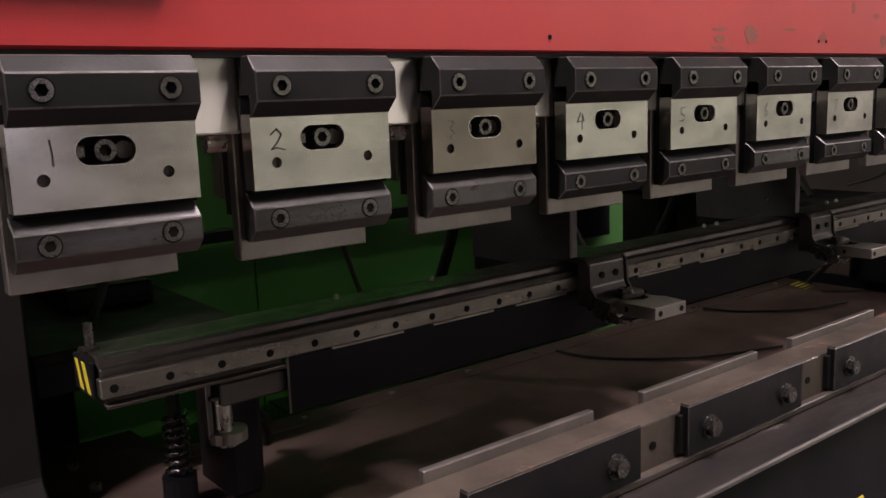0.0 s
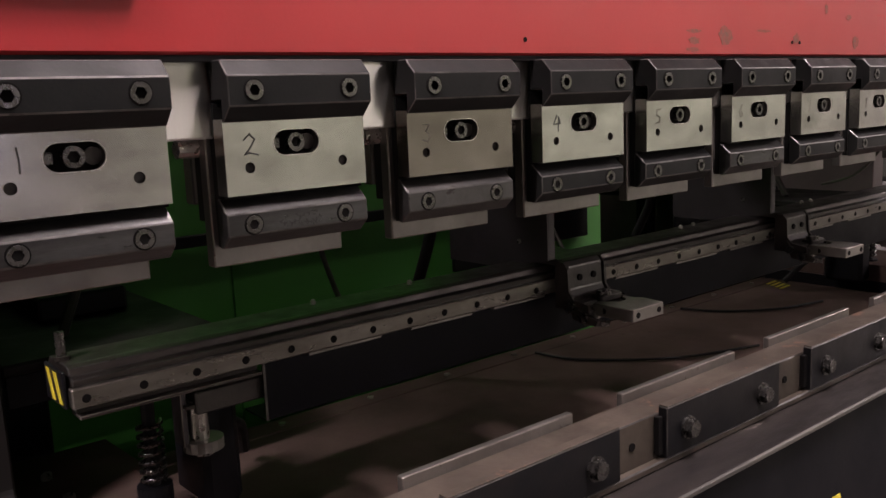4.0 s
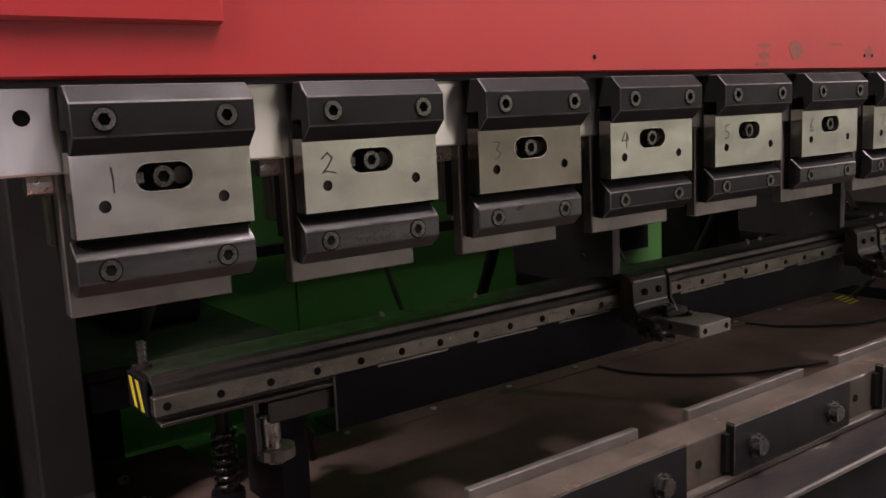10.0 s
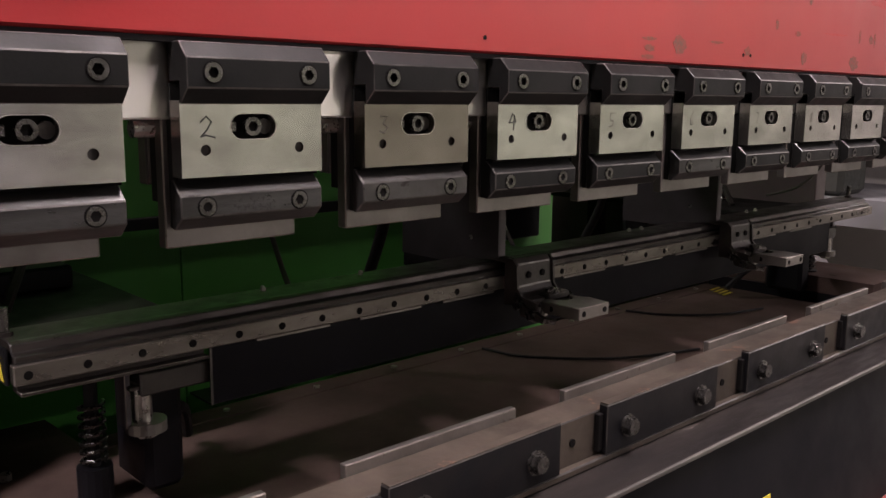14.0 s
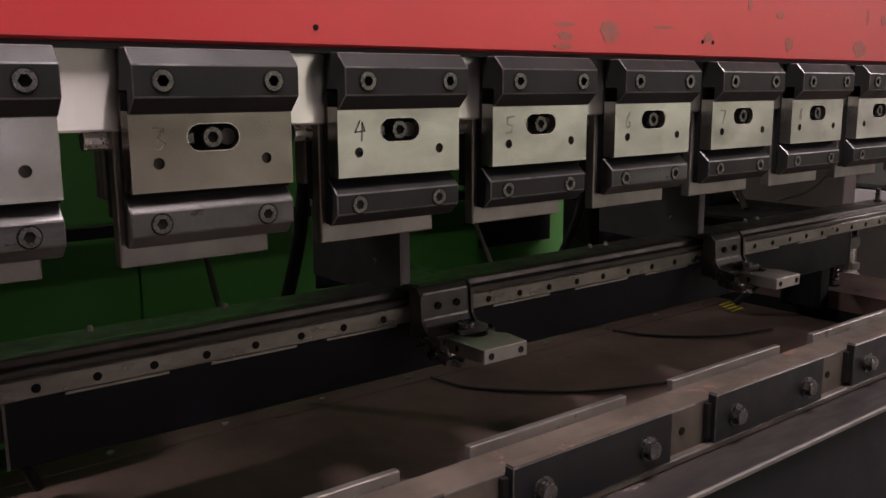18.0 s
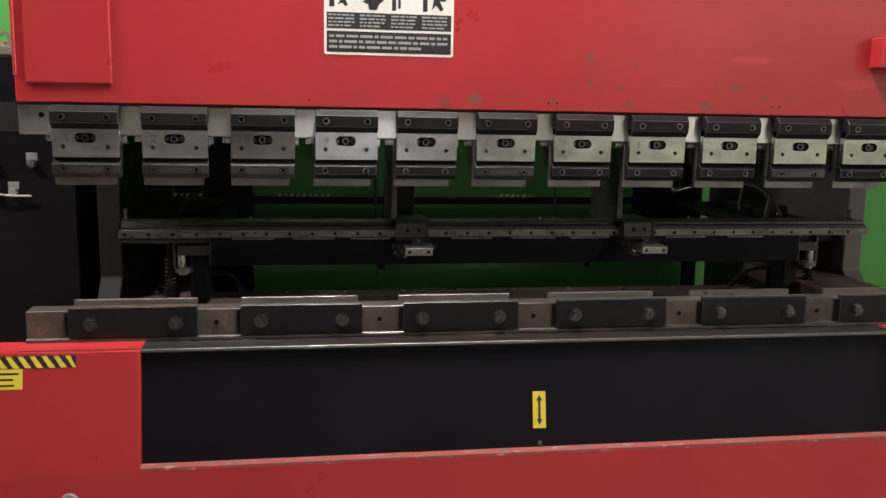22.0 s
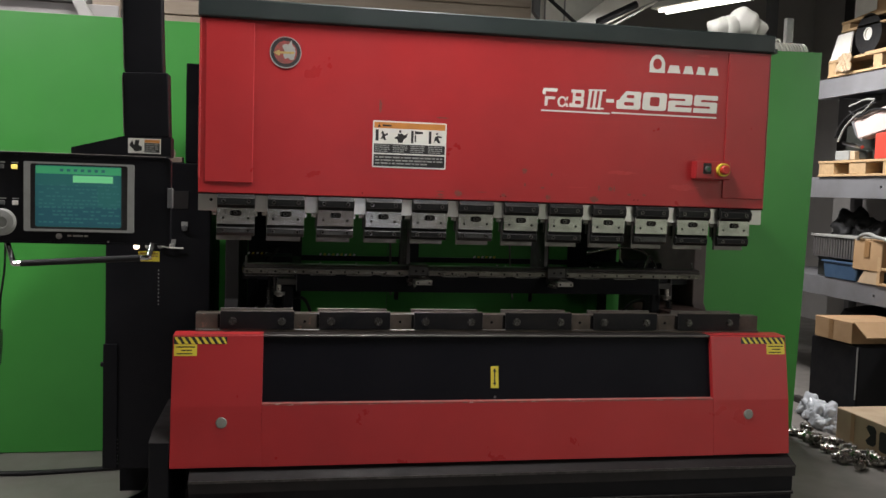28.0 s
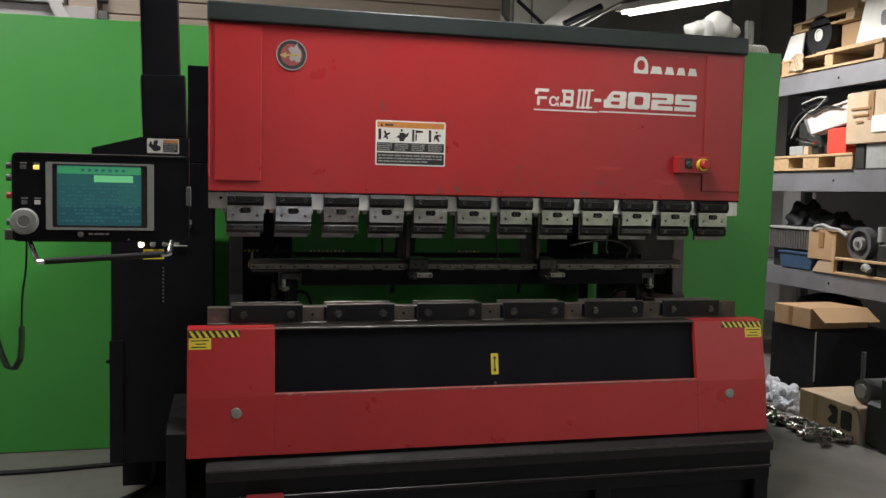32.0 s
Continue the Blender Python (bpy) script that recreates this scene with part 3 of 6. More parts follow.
for k, (outline, holes) in enumerate(((EIGHT, [rounded(0.32, 0.72, 0.20, 0.40, 0.06), rounded(0.40, 0.72, 0.62, 0.80, 0.06)]), (ZERO, [rounded(0.30, 0.70, 0.24, 0.76, 0.1)]), (TWO, []), ([(1 - p, q) for p, q in TWO], []))):
    place = lambda pts: [(1.618 + k * (NW + 0.009) + p * NW + 0.004 * q, NZ + q * NH) for p, q in pts]
    part("model_numeral", pierced(place(outline), [place(h) for h in holes], RAMY - 0.001, RAMY), WHITE, cover, "wide white numeral")
part("underline", box(1.278, 1.59, RAMY - 0.001, RAMY, 1.734, 1.7405), WHITE, cover)
part("underline", box(1.598, 2.094, RAMY - 0.001, RAMY, 1.738, 1.7445), WHITE, cover)

# round badge
badge = part("badge", rod((0.190, RAMY, 1.918), (0.190, RAMY - 0.003, 1.918), 0.062, 40), INK, press, "round black badge with a worn coloured emblem")
part("badge_ring", pierced(ring(0.190, 1.918, 0.064, sides=40), [ring(0.190, 1.918, 0.060, sides=40)], RAMY - 0.004, RAMY), GREYPLASTIC, badge)
part("emblem", prism(ring(0.190, 1.918, 0.046, sides=30), "y", RAMY - 0.0036, RAMY - 0.003), surface("badge_red", (0.33, 0.05, 0.045), (0.12, 0.06, 0.05), 0.5, 0, 40, 200, 0), badge)
random.seed(9)
part("emblem", blob(0.205, 1.923, 0.026, 0.038, RAMY - 0.0037, 0.0004, 0.3), GREYPLASTIC, badge)
part("emblem", prism([(0.140, 1.915), (0.165, 1.928), (0.168, 1.921), (0.225, 1.922), (0.225, 1.913), (0.168, 1.912), (0.165, 1.903)], "y", RAMY - 0.0048, RAMY - 0.0042), surface("badge_gold", (0.45, 0.33, 0.10), (0.3, 0.2, 0.08), 0.5, 0, 60, 200, 0), badge)

# warning plate on the ram
def bars(name, x0, x1, z0, z1, rows, y, material, parent, seed=1, fill=0.6):
    """Lines of writing too small to read, as plain bars."""
    rnd = random.Random(seed)
    bm = bmesh.new()
    step = (z1 - z0) / rows
    for r in range(rows):
        x = x0
        while x < x1 - step * 0.5:
            w = min(rnd.uniform(0.6, 2.6) * step, x1 - x)
            box(x, x + w, y - 0.0004, y, z0 + step * (r + 0.25), z0 + step * (r + 0.25 + fill * 0.8), 0, bm)
            x += w + step * 0.35
            if r == 0 and x > x0 + (x1 - x0) * 0.7:
                break
    return tagged(part(name, bm, material, parent), kind="stuff")


LX0, LX1, LZ0, LZ1 = 0.554, 0.867, 1.466, 1.661
sign = part("warning_plate", prism(rounded(LX0, LX1, LZ0, LZ1, 0.006), "y", RAMY - 0.0012, RAMY), WHITE, press, "white warning plate with an orange header and pictograms")
part("header", box(LX0 + 0.006, LX1 - 0.006, RAMY - 0.0018, RAMY - 0.0012, LZ1 - 0.031, LZ1 - 0.006), ORANGE, sign)
part("alert_mark", prism([(LX0 + 0.02, LZ1 - 0.027), (LX0 + 0.033, LZ1 - 0.027), (LX0 + 0.0265, LZ1 - 0.012)], "y", RAMY - 0.0024, RAMY - 0.0018), INK, sign)
bars("header_writing", LX0 + 0.04, LX0 + 0.10, LZ1 - 0.027, LZ1 - 0.012, 1, RAMY - 0.0018, INK, sign, 2)
FIGURES = [[[(0, 0.1), (0.2, 0.1), (0.2, 1), (0, 1)], [(0.32, 0.2), (0.5, 0.28), (0.62, 0.12), (0.72, 0.2), (0.62, 0.45), (0.85, 0.6), (0.8, 0.75), (0.6, 0.62), (0.5, 0.9), (0.38, 0.8), (0.46, 0.5)]],
           [[(0.05, 0.35), (0.3, 0.55), (0.3, 0.75), (0.45, 0.7), (0.55, 0.75), (0.75, 0.6), (1.0, 0.8), (0.9, 0.45), (0.7, 0.25), (0.62, 0.0), (0.32, 0.0), (0.28, 0.25)], [(0.38, 0.8), (0.52, 0.8), (0.52, 1), (0.38, 1)]],
           [[(0, 0.0), (0.16, 0.0), (0.16, 1), (0, 1)], [(0.24, 0.72), (0.8, 0.78), (0.8, 0.92), (0.24, 0.98)], [(0.24, 0.1), (0.34, 0.1), (0.34, 0.66), (0.24, 0.66)]],
           [[(0, 0.0), (0.18, 0.0), (0.18, 1), (0, 1)], [(0.36, 0.1), (0.52, 0.3), (0.7, 0.05), (0.82, 0.12), (0.66, 0.5), (0.9, 0.5), (0.9, 0.62), (0.6, 0.68), (0.42, 0.55)], [(0.5, 0.75), (0.64, 0.75), (0.64, 0.9), (0.5, 0.9)]]]
for k, figure in enumerate(FIGURES):
    for shape in figure:
        part("pictogram", prism([(LX0 + 0.012 + 0.075 * k + 0.062 * p, LZ0 + 0.106 + 0.052 * q) for p, q in shape], "y", RAMY - 0.0018, RAMY - 0.0012), INK, sign, "black pictogram as a plain shape")
part("text_panel", box(LX0 + 0.006, LX1 - 0.006, RAMY - 0.0018, RAMY - 0.0012, LZ0 + 0.061, LZ0 + 0.099), INK, sign)
part("text_panel", box(LX0 + 0.006, LX1 - 0.006, RAMY - 0.0018, RAMY - 0.0012, LZ0 + 0.006, LZ0 + 0.055), INK, sign)
for k in range(4):
    bars("small_writing", LX0 + 0.01 + k * 0.075, LX0 + 0.072 + k * 0.075, LZ0 + 0.064, LZ0 + 0.097, 4, RAMY - 0.0018, GREYPLASTIC, sign, 30 + k)
bars("small_writing", LX0 + 0.012, LX1 - 0.015, LZ0 + 0.012, LZ0 + 0.050, 3, RAMY - 0.0018, GREYPLASTIC, sign, 40)

# start and stop button box on the ram
station = part("button_box", box(1.985, 2.150, RAMY - 0.052, RAMY, 1.466, 1.546, 0.004), RED, press, "red button box with a black selector and an emergency stop")
part("selector_plate", box(2.018, 2.056, RAMY - 0.0535, RAMY - 0.052, 1.488, 1.536, 0.002), INK, station)
part("selector", rod((2.037, RAMY - 0.0535, 1.510), (2.037, RAMY - 0.066, 1.510), 0.013, 16), DARKGREY, station)
part("selector_button", rod((2.037, RAMY - 0.066, 1.510), (2.037, RAMY - 0.070, 1.510), 0.009, 16), surface("green_button", (0.02, 0.09, 0.04), None, 0.4), station)
part("stop_guard", pierced(ring(2.108, 1.508, 0.029, sides=28), [ring(2.108, 1.508, 0.022, sides=20)], RAMY - 0.072, RAMY - 0.052), YELLOW, station, "yellow guard ring")
part("stop_button", lathe([(0.012, 0), (0.012, 0.03), (0.021, 0.034), (0.021, 0.046), (0.015, 0.052), (0.0, 0.053)][:-1], pose(2.108, RAMY - 0.04, 1.508, 90)), surface("stop_red", (0.55, 0.03, 0.02), None, 0.35), station, "red mushroom stop button")

# one dusty frame finish twice: right frame painted as lit, left as shaded
LITFRAME = surface("dusty_frame_lit", (0.16, 0.128, 0.122), (0.10, 0.081, 0.078), 0.5, 0, 5, 160, 0.15, gloss=0.3)
SHADEFRAME = surface("dusty_frame_shaded", (0.022, 0.019, 0.018), (0.013, 0.012, 0.012), 0.5, 0, 5, 160, 0.15, gloss=0.3)
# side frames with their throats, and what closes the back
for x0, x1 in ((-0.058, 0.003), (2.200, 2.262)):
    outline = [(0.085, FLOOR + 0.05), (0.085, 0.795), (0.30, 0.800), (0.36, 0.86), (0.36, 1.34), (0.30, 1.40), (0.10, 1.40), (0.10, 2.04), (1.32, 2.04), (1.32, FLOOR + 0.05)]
    part("side_frame", prism(outline, "x", x0, x1, bevel=0.003), LITFRAME if x0 > 1 else SHADEFRAME, press, "dusty black steel side frame with a deep throat")
# unseen plate, added to block the lamps from the wall behind the gauge
part("top_plate", box(-0.056, 2.260, 0.552, 0.95, 2.042, 2.060, 0.003), BLACK, press, "unseen black plate added to keep lamp light off the rear wall")
part("rear_column", box(0.004, 0.303, 1.374, 1.397, FLOOR, 2.0, 0.004), BLACK, press, "black rear frame panel")
part("rear_column", box(1.890, 2.199, 1.374, 1.397, 0.79, 2.0, 0.004), BLACK, press, "black rear frame panel")
# rear guard bar with hazard tape
guard = part("rear_guard_bar", box(0.30, 1.90, 1.365, 1.385, 0.955, 0.985, 0.002), BLACK, press, "black rear guard bar with hazard tape")
for x0, n in ((0.40, 9), (1.30, 6), (0.0, 5)):
    for k in range(n):
        xa = x0 + k * 0.024
        part("tape_stripe", prism([(xa, 0.987), (xa + 0.012, 0.987), (xa + 0.016, 0.998), (xa + 0.004, 0.998)], "y", 1.355, 1.360), YELLOW if k % 2 else WHITE, guard)

# bed
part("side_plate", prism([(0.004, 0.10), (0.206, 0.10), (0.206, 0.27), (0.190, 0.62), (0.004, 0.62)], "z", 0.772, 0.797), BED, press, "dusty steel side plate")
part("side_plate", prism([(2.199, 0.10), (1.985, 0.10), (1.985, 0.27), (2.00, 0.62), (2.199, 0.62)], "z", 0.800, 0.842), BED, press, "dusty steel side plate")
part("side_plate_apron", box(1.986, 2.198, 0.11, 0.55, 0.60, 0.800), BLACK, press)
for x, y in ((0.077, 0.525), (0.079, 0.43)):
    part("plate_bolt", rod((x, y, 0.797), (x, y, 0.806), 0.008, 6), BOLT, press, "bright bolt head")
bed = part("bed_plate", box(0.208, 1.984, 0.092, 0.505, 0.748, 0.772, 0.002), BED, press, "dusty brown steel bed plate")
part("bed_rear_strip", box(0.208, 1.984, 0.508, 0.56, 0.744, 0.772, 0.002), BED, bed)
for k in range(9):
    x = 0.45 + 0.18 * k
    part("bed_screw", rod((x, 0.532, 0.772), (x, 0.532, 0.775), 0.006, 8), BOLT, bed)
marks = bmesh.new()
for k in range(4):
    y = 0.44 + 0.018 * k
    prism([(1.88 + 0.01 * k, y), (1.93 + 0.01 * k, y + 0.004), (1.93 + 0.01 * k, y + 0.012), (1.88 + 0.01 * k, y + 0.008)], "z", 0.7722, 0.7732, marks)
part("paint_mark", marks, YELLOW, bed, "yellow paint marks")
part("bed_cable", tube([(1.02, 0.50, 0.777), (1.05, 0.40, 0.776), (1.18, 0.27, 0.777), (1.36, 0.20, 0.777)], 0.003, 6), RUBBER, bed)
part("bed_cable", tube([(1.52, 0.50, 0.777), (1.56, 0.42, 0.776), (1.66, 0.33, 0.777), (1.80, 0.29, 0.777)], 0.003, 6), RUBBER, bed)

# die rail and base
part("die_rail", box(-0.150, 2.345, -0.003, 0.0560, 0.776, 0.8485, 0.0015, worn=1), [RAIL, EDGE], press, "dusty bare steel die rail")
part("rail_lip", box(-0.150, 2.345, -0.017, -0.003, 0.773, 0.784, 0.002, worn=1), [RAIL, EDGE], press)
FRONT = [(-0.094, 0.772), (-0.148, 0.497), (-0.176, 0.258)]


def front_y(z):
    (y0, z0), (y1, z1), (y2, z2) = FRONT
    return y0 + (y1 - y0) * (z0 - z) / (z0 - z1) if z > z1 else y1 + (y2 - y1) * (z1 - z) / (z1 - z2)


BX0, BX1, WX0, WX1 = -0.227, 2.432, 0.124, 2.068
for x0, x1 in ((BX0, WX0), (WX1, BX1)):
    part("front_cover", prism([*FRONT, (0.0, 0.258), (0.0, 0.772)], "x", x0, x1, bevel=0.002), RED, press, "red painted lower front cover")
    part("cover_top", prism([(-0.092, 0.772), (-0.003, 0.775), (-0.003, 0.771), (-0.092, 0.768)], "x", x0, x1), RED, press)
part("front_cover", prism([(front_y(0.502), 0.502), FRONT[1], FRONT[2], (0.0, 0.258), (0.0, 0.502)], "x", WX0, WX1), RED, press, "red painted lower front cover")
part("window_sill", prism([(front_y(0.502) - 0.001, 0.504), (front_y(0.502) + 0.03, 0.505), (front_y(0.502) + 0.03, 0.502), (front_y(0.502) - 0.001, 0.497)], "x", WX0, WX1),
     surface("chipped_red_edge", (0.40, 0.03, 0.03), (0.16, 0.12, 0.10), 0.5, 0, 40, 300, 0.1, (0.45, 0.40, 0.36), 0.60, 30, stretch=(1, 4, 4)), press, "chipped edge of the red cover")
part("bed_front_panel", prism([(front_y(0.768) + 0.022, 0.768), (front_y(0.502) + 0.026, 0.502), (0.05, 0.502), (0.05, 0.768)], "x", WX0, WX1), BLUEBLACK, press, "black painted bed front")
LEDGE = surface("rubbed_dusty_ledge", (0.016, 0.014, 0.014), (0.030, 0.025, 0.023), 0.42, 0.1, 6, 160, 0.15, (0.14, 0.12, 0.11), 0.66, 6, stretch=(1, 4, 4), gloss=0.18)
part("bed_ledge", box(-0.150, 2.345, -0.086, -0.003, 0.763, 0.7725, 0.002), LEDGE, press, "black ledge in front of the die rail")
WORN = surface("worn_black_edge", (0.09, 0.085, 0.08), (0.16, 0.148, 0.135), 0.45, 0.4, 9, 200, 0.1, (0.30, 0.275, 0.25), 0.60, 8, stretch=(1, 3, 3))
part("ledge_edge", box(WX0, WX1, -0.090, -0.0845, 0.7655, 0.7735, 0.0015), WORN, press, "ledge edge with the paint worn to bright steel")

# tapes, notices and plugs on the base
for x0, x1, lo in ((-0.223, -0.017, -0.223), (2.213, 2.427, 2.334)):
    z0, z1 = 0.738, 0.766
    tape = part("hazard_tape", prism([(front_y(z1) - 0.0008, z1), (front_y(z0) - 0.0008, z0), (front_y(z0) + 0.001, z0), (front_y(z1) + 0.001, z1)], "x", x0, x1), INK, press, "black and yellow hazard tape")
    n = 8
    w = (x1 - x0) / n
    for k in range(n):
        bm = bmesh.new()
        xa = x0 + k * w
        quad = [(xa + 0.002, z1 - 0.001), (xa + w * 0.5, z1 - 0.001), (min(xa + w * 1.25, x1), z0 + 0.001), (xa + w * 0.72, z0 + 0.001)]
        vs = [bm.verts.new((p, front_y(q) - 0.0014, q)) for p, q in quad] + [bm.verts.new((p, front_y(q) - 0.0007, q)) for p, q in quad]
        for f4 in ((0, 1, 2, 3), (7, 6, 5, 4), (0, 4, 5, 1), (1, 5, 6, 2), (2, 6, 7, 3), (3, 7, 4, 0)):
            bm.faces.new([vs[i] for i in f4])
        part("yellow_stripe", bm, YELLOW, tape)
    note = part("yellow_notice", prism([(front_y(0.737) - 0.0008, 0.737), (front_y(0.692) - 0.0008, 0.692), (front_y(0.692) + 0.001, 0.692), (front_y(0.737) + 0.001, 0.737)], "x", lo + 0.002, lo + 0.090), YELLOW, press, "yellow notice with small writing")
    for r, (a, b) in enumerate(((0.010, 0.082), (0.028, 0.070), (0.012, 0.072))):
        z = 0.727 - 0.013 * r
        part("writing_bar", box(lo + a, lo + b, front_y(z) - 0.0014, front_y(z) - 0.0004, z - 0.0025, z + 0.002), INK, note)
for x in (-0.032, 2.236):
    part("cover_plug", lathe([(0.0225, 0), (0.0225, 0.002), (0.019, 0.005), (0.001, 0.006)], pose(x, front_y(0.433) + 0.0005, 0.433, 84)), surface("grey_plug", (0.24, 0.24, 0.21), (0.19, 0.19, 0.16), 0.5), press, "grey plastic plug")
z0, z1 = 0.552, 0.642
py = lambda z: front_y(z) + 0.0235
card = part("arrow_sign", prism([(py(z1) - 0.001, z1), (py(z0) - 0.001, z0), (py(z0) + 0.003, z0), (py(z1) + 0.003, z1)], "x", 1.0700, 1.1030), YELLOW, press, "yellow sign with a black double arrow")


def on_slope(points, proud):
    """A thin flat shape lying on the sloped bed front."""
    bm = bmesh.new()
    a, b = ([bm.verts.new((p, py(q) - d, q)) for p, q in points] for d in (proud, 0.0005))
    bm.faces.new(a)
    bm.faces.new(list(reversed(b)))
    for i in range(len(a)):
        j = (i + 1) % len(a)
        bm.faces.new((a[i], b[i], b[j], a[j]))
    return bm


part("arrow", on_slope([(1.0835, 0.5745), (1.0895, 0.5745), (1.0895, 0.6195), (1.0835, 0.6195)], 0.0016), INK, card)
part("arrow", on_slope([(1.0785, 0.6195), (1.0945, 0.6195), (1.0865, 0.634)], 0.0018), INK, card)
part("arrow", on_slope([(1.0785, 0.5745), (1.0945, 0.5745), (1.0865, 0.5600)], 0.0018), INK, card)
part("panel_screw", rod((1.0870, py(0.515), 0.515), (1.0870, py(0.515) - 0.002, 0.515), 0.006, 10), DARKGREY, press)

# sub-frame
SILL = surface("dusty_black_sill", (0.012, 0.010, 0.010), (0.020, 0.017, 0.017), 0.55, 0, 5, 160, 0.15, gloss=0.25)
part("sill", prism([(-0.220, 0.219), (-0.15, 0.250), (0.2, 0.250), (0.2, 0.17), (-0.220, 0.17)], "x", -0.15, 2.44), SILL, press, "dusty black sill under the front cover")
part("sub_frame", box(-0.15, 2.44, -0.203, 1.2, 0.089, 0.170, 0.003), BLACK, press, "black steel sub-frame")
part("sub_rail", box(-0.15, 2.44, -0.215, -0.15, 0.087, 0.100, 0.002, worn=1), [SILL, EDGE], press)
plug = part("socket_box", box(0.008, 0.156, -0.285, -0.2152, -0.05, 0.112, 0.003), surface("dull_dark_red", (0.20, 0.016, 0.017), (0.14, 0.012, 0.013), 0.5), press, "red box with a dark lid on the sub-frame")
part("lid", box(0.018, 0.146, -0.288, -0.285, -0.042, 0.098, 0.001), DARKGREY, plug)
part("sill_edge", box(-0.15, 2.44, -0.2225, -0.2202, 0.210, 0.2195), EDGE, press, "sill edge rubbed to bright steel")
part("frame_foot", box(-0.305, -0.228, -0.17, 0.45, FLOOR, 0.36, 0.004), BLACK, press, "black foot of the frame")
part("foot_cap", prism([(-0.17, 0.36), (-0.06, 0.385), (0.45, 0.385), (0.45, 0.36)], "x", -0.305, -0.228), SILL, press)
for x in (-0.10, 0.75, 1.55, 2.36):
    part("machine_leg", box(x, x + 0.075, -0.2, -0.152, FLOOR, 0.085, 0.003), BLACK, press)

part("sub_skirt", box(-0.145, 2.435, -0.205, -0.19, 0.030, 0.085, 0.002), BLACK, press)
# added black block stands in for the deep shade under the machine
part("underbody", box(-0.14, 2.40, -0.15, 1.15, FLOOR, 0.0835), BLACK, press, "black block added as the dark space under the machine")
# ---- punch holders ----
TANG = surface("bare_tang_steel", (0.25, 0.23, 0.22), (0.14, 0.128, 0.12), 0.38, 0.85, 10, 220, 0.05, rough_var=0.1, random=1.0)


def holder(lower, plate_mat):
    h = thing("punch_holder", "ground steel punch holder with black clamp bars bolted under the ram", "punch holder", None, "punch holders along the ram")
    part("plate", pierced([(-0.0700, 1.2145), (0.0795, 1.2145), (0.0795, 1.283), (-0.0700, 1.283)],
                          [slot(0.0035, 1.2595, 0.0125, 0.0115, 10), ring(-0.0462, 1.2388, 0.005, sides=16), ring(0.0532, 1.2388, 0.005, sides=16)], 0.0, 0.0185), plate_mat, h)
    # flat near-black sheet as the shade at the back of the slot
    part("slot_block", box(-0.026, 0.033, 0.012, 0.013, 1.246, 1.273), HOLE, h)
    part("wedge_nut", box(-0.0195, -0.0115, 0.005, 0.012, 1.254, 1.264, 0.001), SCREW, h)
    part("wedge_end", rod((0.0205, 0.009, 1.2590), (0.0205, 0.0118, 1.2590), 0.0075, 12), CAST, h)
    # edge highlight of the slot, put in as a thin bright ring
    part("slot_rim", pierced(slot(0.0035, 1.2595, 0.0125, 0.0121, 10), [slot(0.0035, 1.2595, 0.0125, 0.0114, 10)], -0.0003, 0.0006), BOLT, h, "bright thin ring standing in for the glint on the slot edge")
    for x in (-0.0462, 0.0532):
        part("hole_back", box(x - 0.006, x + 0.006, 0.0045, 0.0060, 1.2325, 1.2455), CAST, h)
    part("cap_screw", socket_bolt(0.0025, 1.2595, 0.002, 0.0088, 0.003), [SCREW, HOLE], h, "socket cap screw")
    upper = part("upper_clamp", prism([(0.020, 1.3345), (-0.002, 1.3345), (-0.0155, 1.3205), (-0.0155, 1.294), (-0.001, 1.280), (-0.0002, 1.280), (-0.0002, 1.300), (0.020, 1.300)], "x", -0.0695, 0.0805, bevel=0.0010, worn=1),
                 [OXIDE, EDGE], h, "black oxide upper clamp bar")
    for x in (-0.0446, 0.0550):
        # near-black disc round each screw, painted shade of a counterbore
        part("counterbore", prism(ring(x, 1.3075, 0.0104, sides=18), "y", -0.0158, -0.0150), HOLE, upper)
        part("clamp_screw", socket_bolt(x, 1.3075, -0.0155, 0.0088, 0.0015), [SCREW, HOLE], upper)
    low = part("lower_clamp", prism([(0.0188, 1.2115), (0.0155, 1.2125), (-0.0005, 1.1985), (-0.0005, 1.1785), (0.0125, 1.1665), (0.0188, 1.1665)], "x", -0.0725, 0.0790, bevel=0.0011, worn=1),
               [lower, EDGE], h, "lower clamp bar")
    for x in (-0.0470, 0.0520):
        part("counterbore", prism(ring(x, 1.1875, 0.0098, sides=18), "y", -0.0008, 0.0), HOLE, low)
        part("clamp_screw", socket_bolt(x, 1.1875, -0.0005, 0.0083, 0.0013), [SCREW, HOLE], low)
    # shade between plate and lower clamp, as a near-black strip
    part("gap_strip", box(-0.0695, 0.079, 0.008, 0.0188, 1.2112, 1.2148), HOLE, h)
    part("spacer", box(-0.0690, 0.0745, 0.0189, 0.0289, 1.167, 1.298), OXIDE, h)
    part("tang", prism([(-0.0745, 1.1475), (0.0655, 1.1475), (0.0655, 1.1665), (0.0765, 1.1665), (0.0765, 1.298), (-0.0745, 1.298)], "y", 0.029, 0.044, bevel=0.0013, worn=1), [TANG, EDGEPALE], h, "bare steel body plate with its tang below")
    part("side_tab", box(0.0766, 0.0815, 0.024, 0.040, 1.242, 1.262, 0.001, worn=1), [TANG, EDGEPALE], h)
    part("body", box(-0.0735, 0.0715, 0.0441, 0.056, 1.190, 1.264), OXIDE, h)
    part("back_plate", box(-0.0775, 0.0725, 0.056, 0.074, 1.205, 1.264, 0.0015, worn=1), [STRIP, EDGE], h)
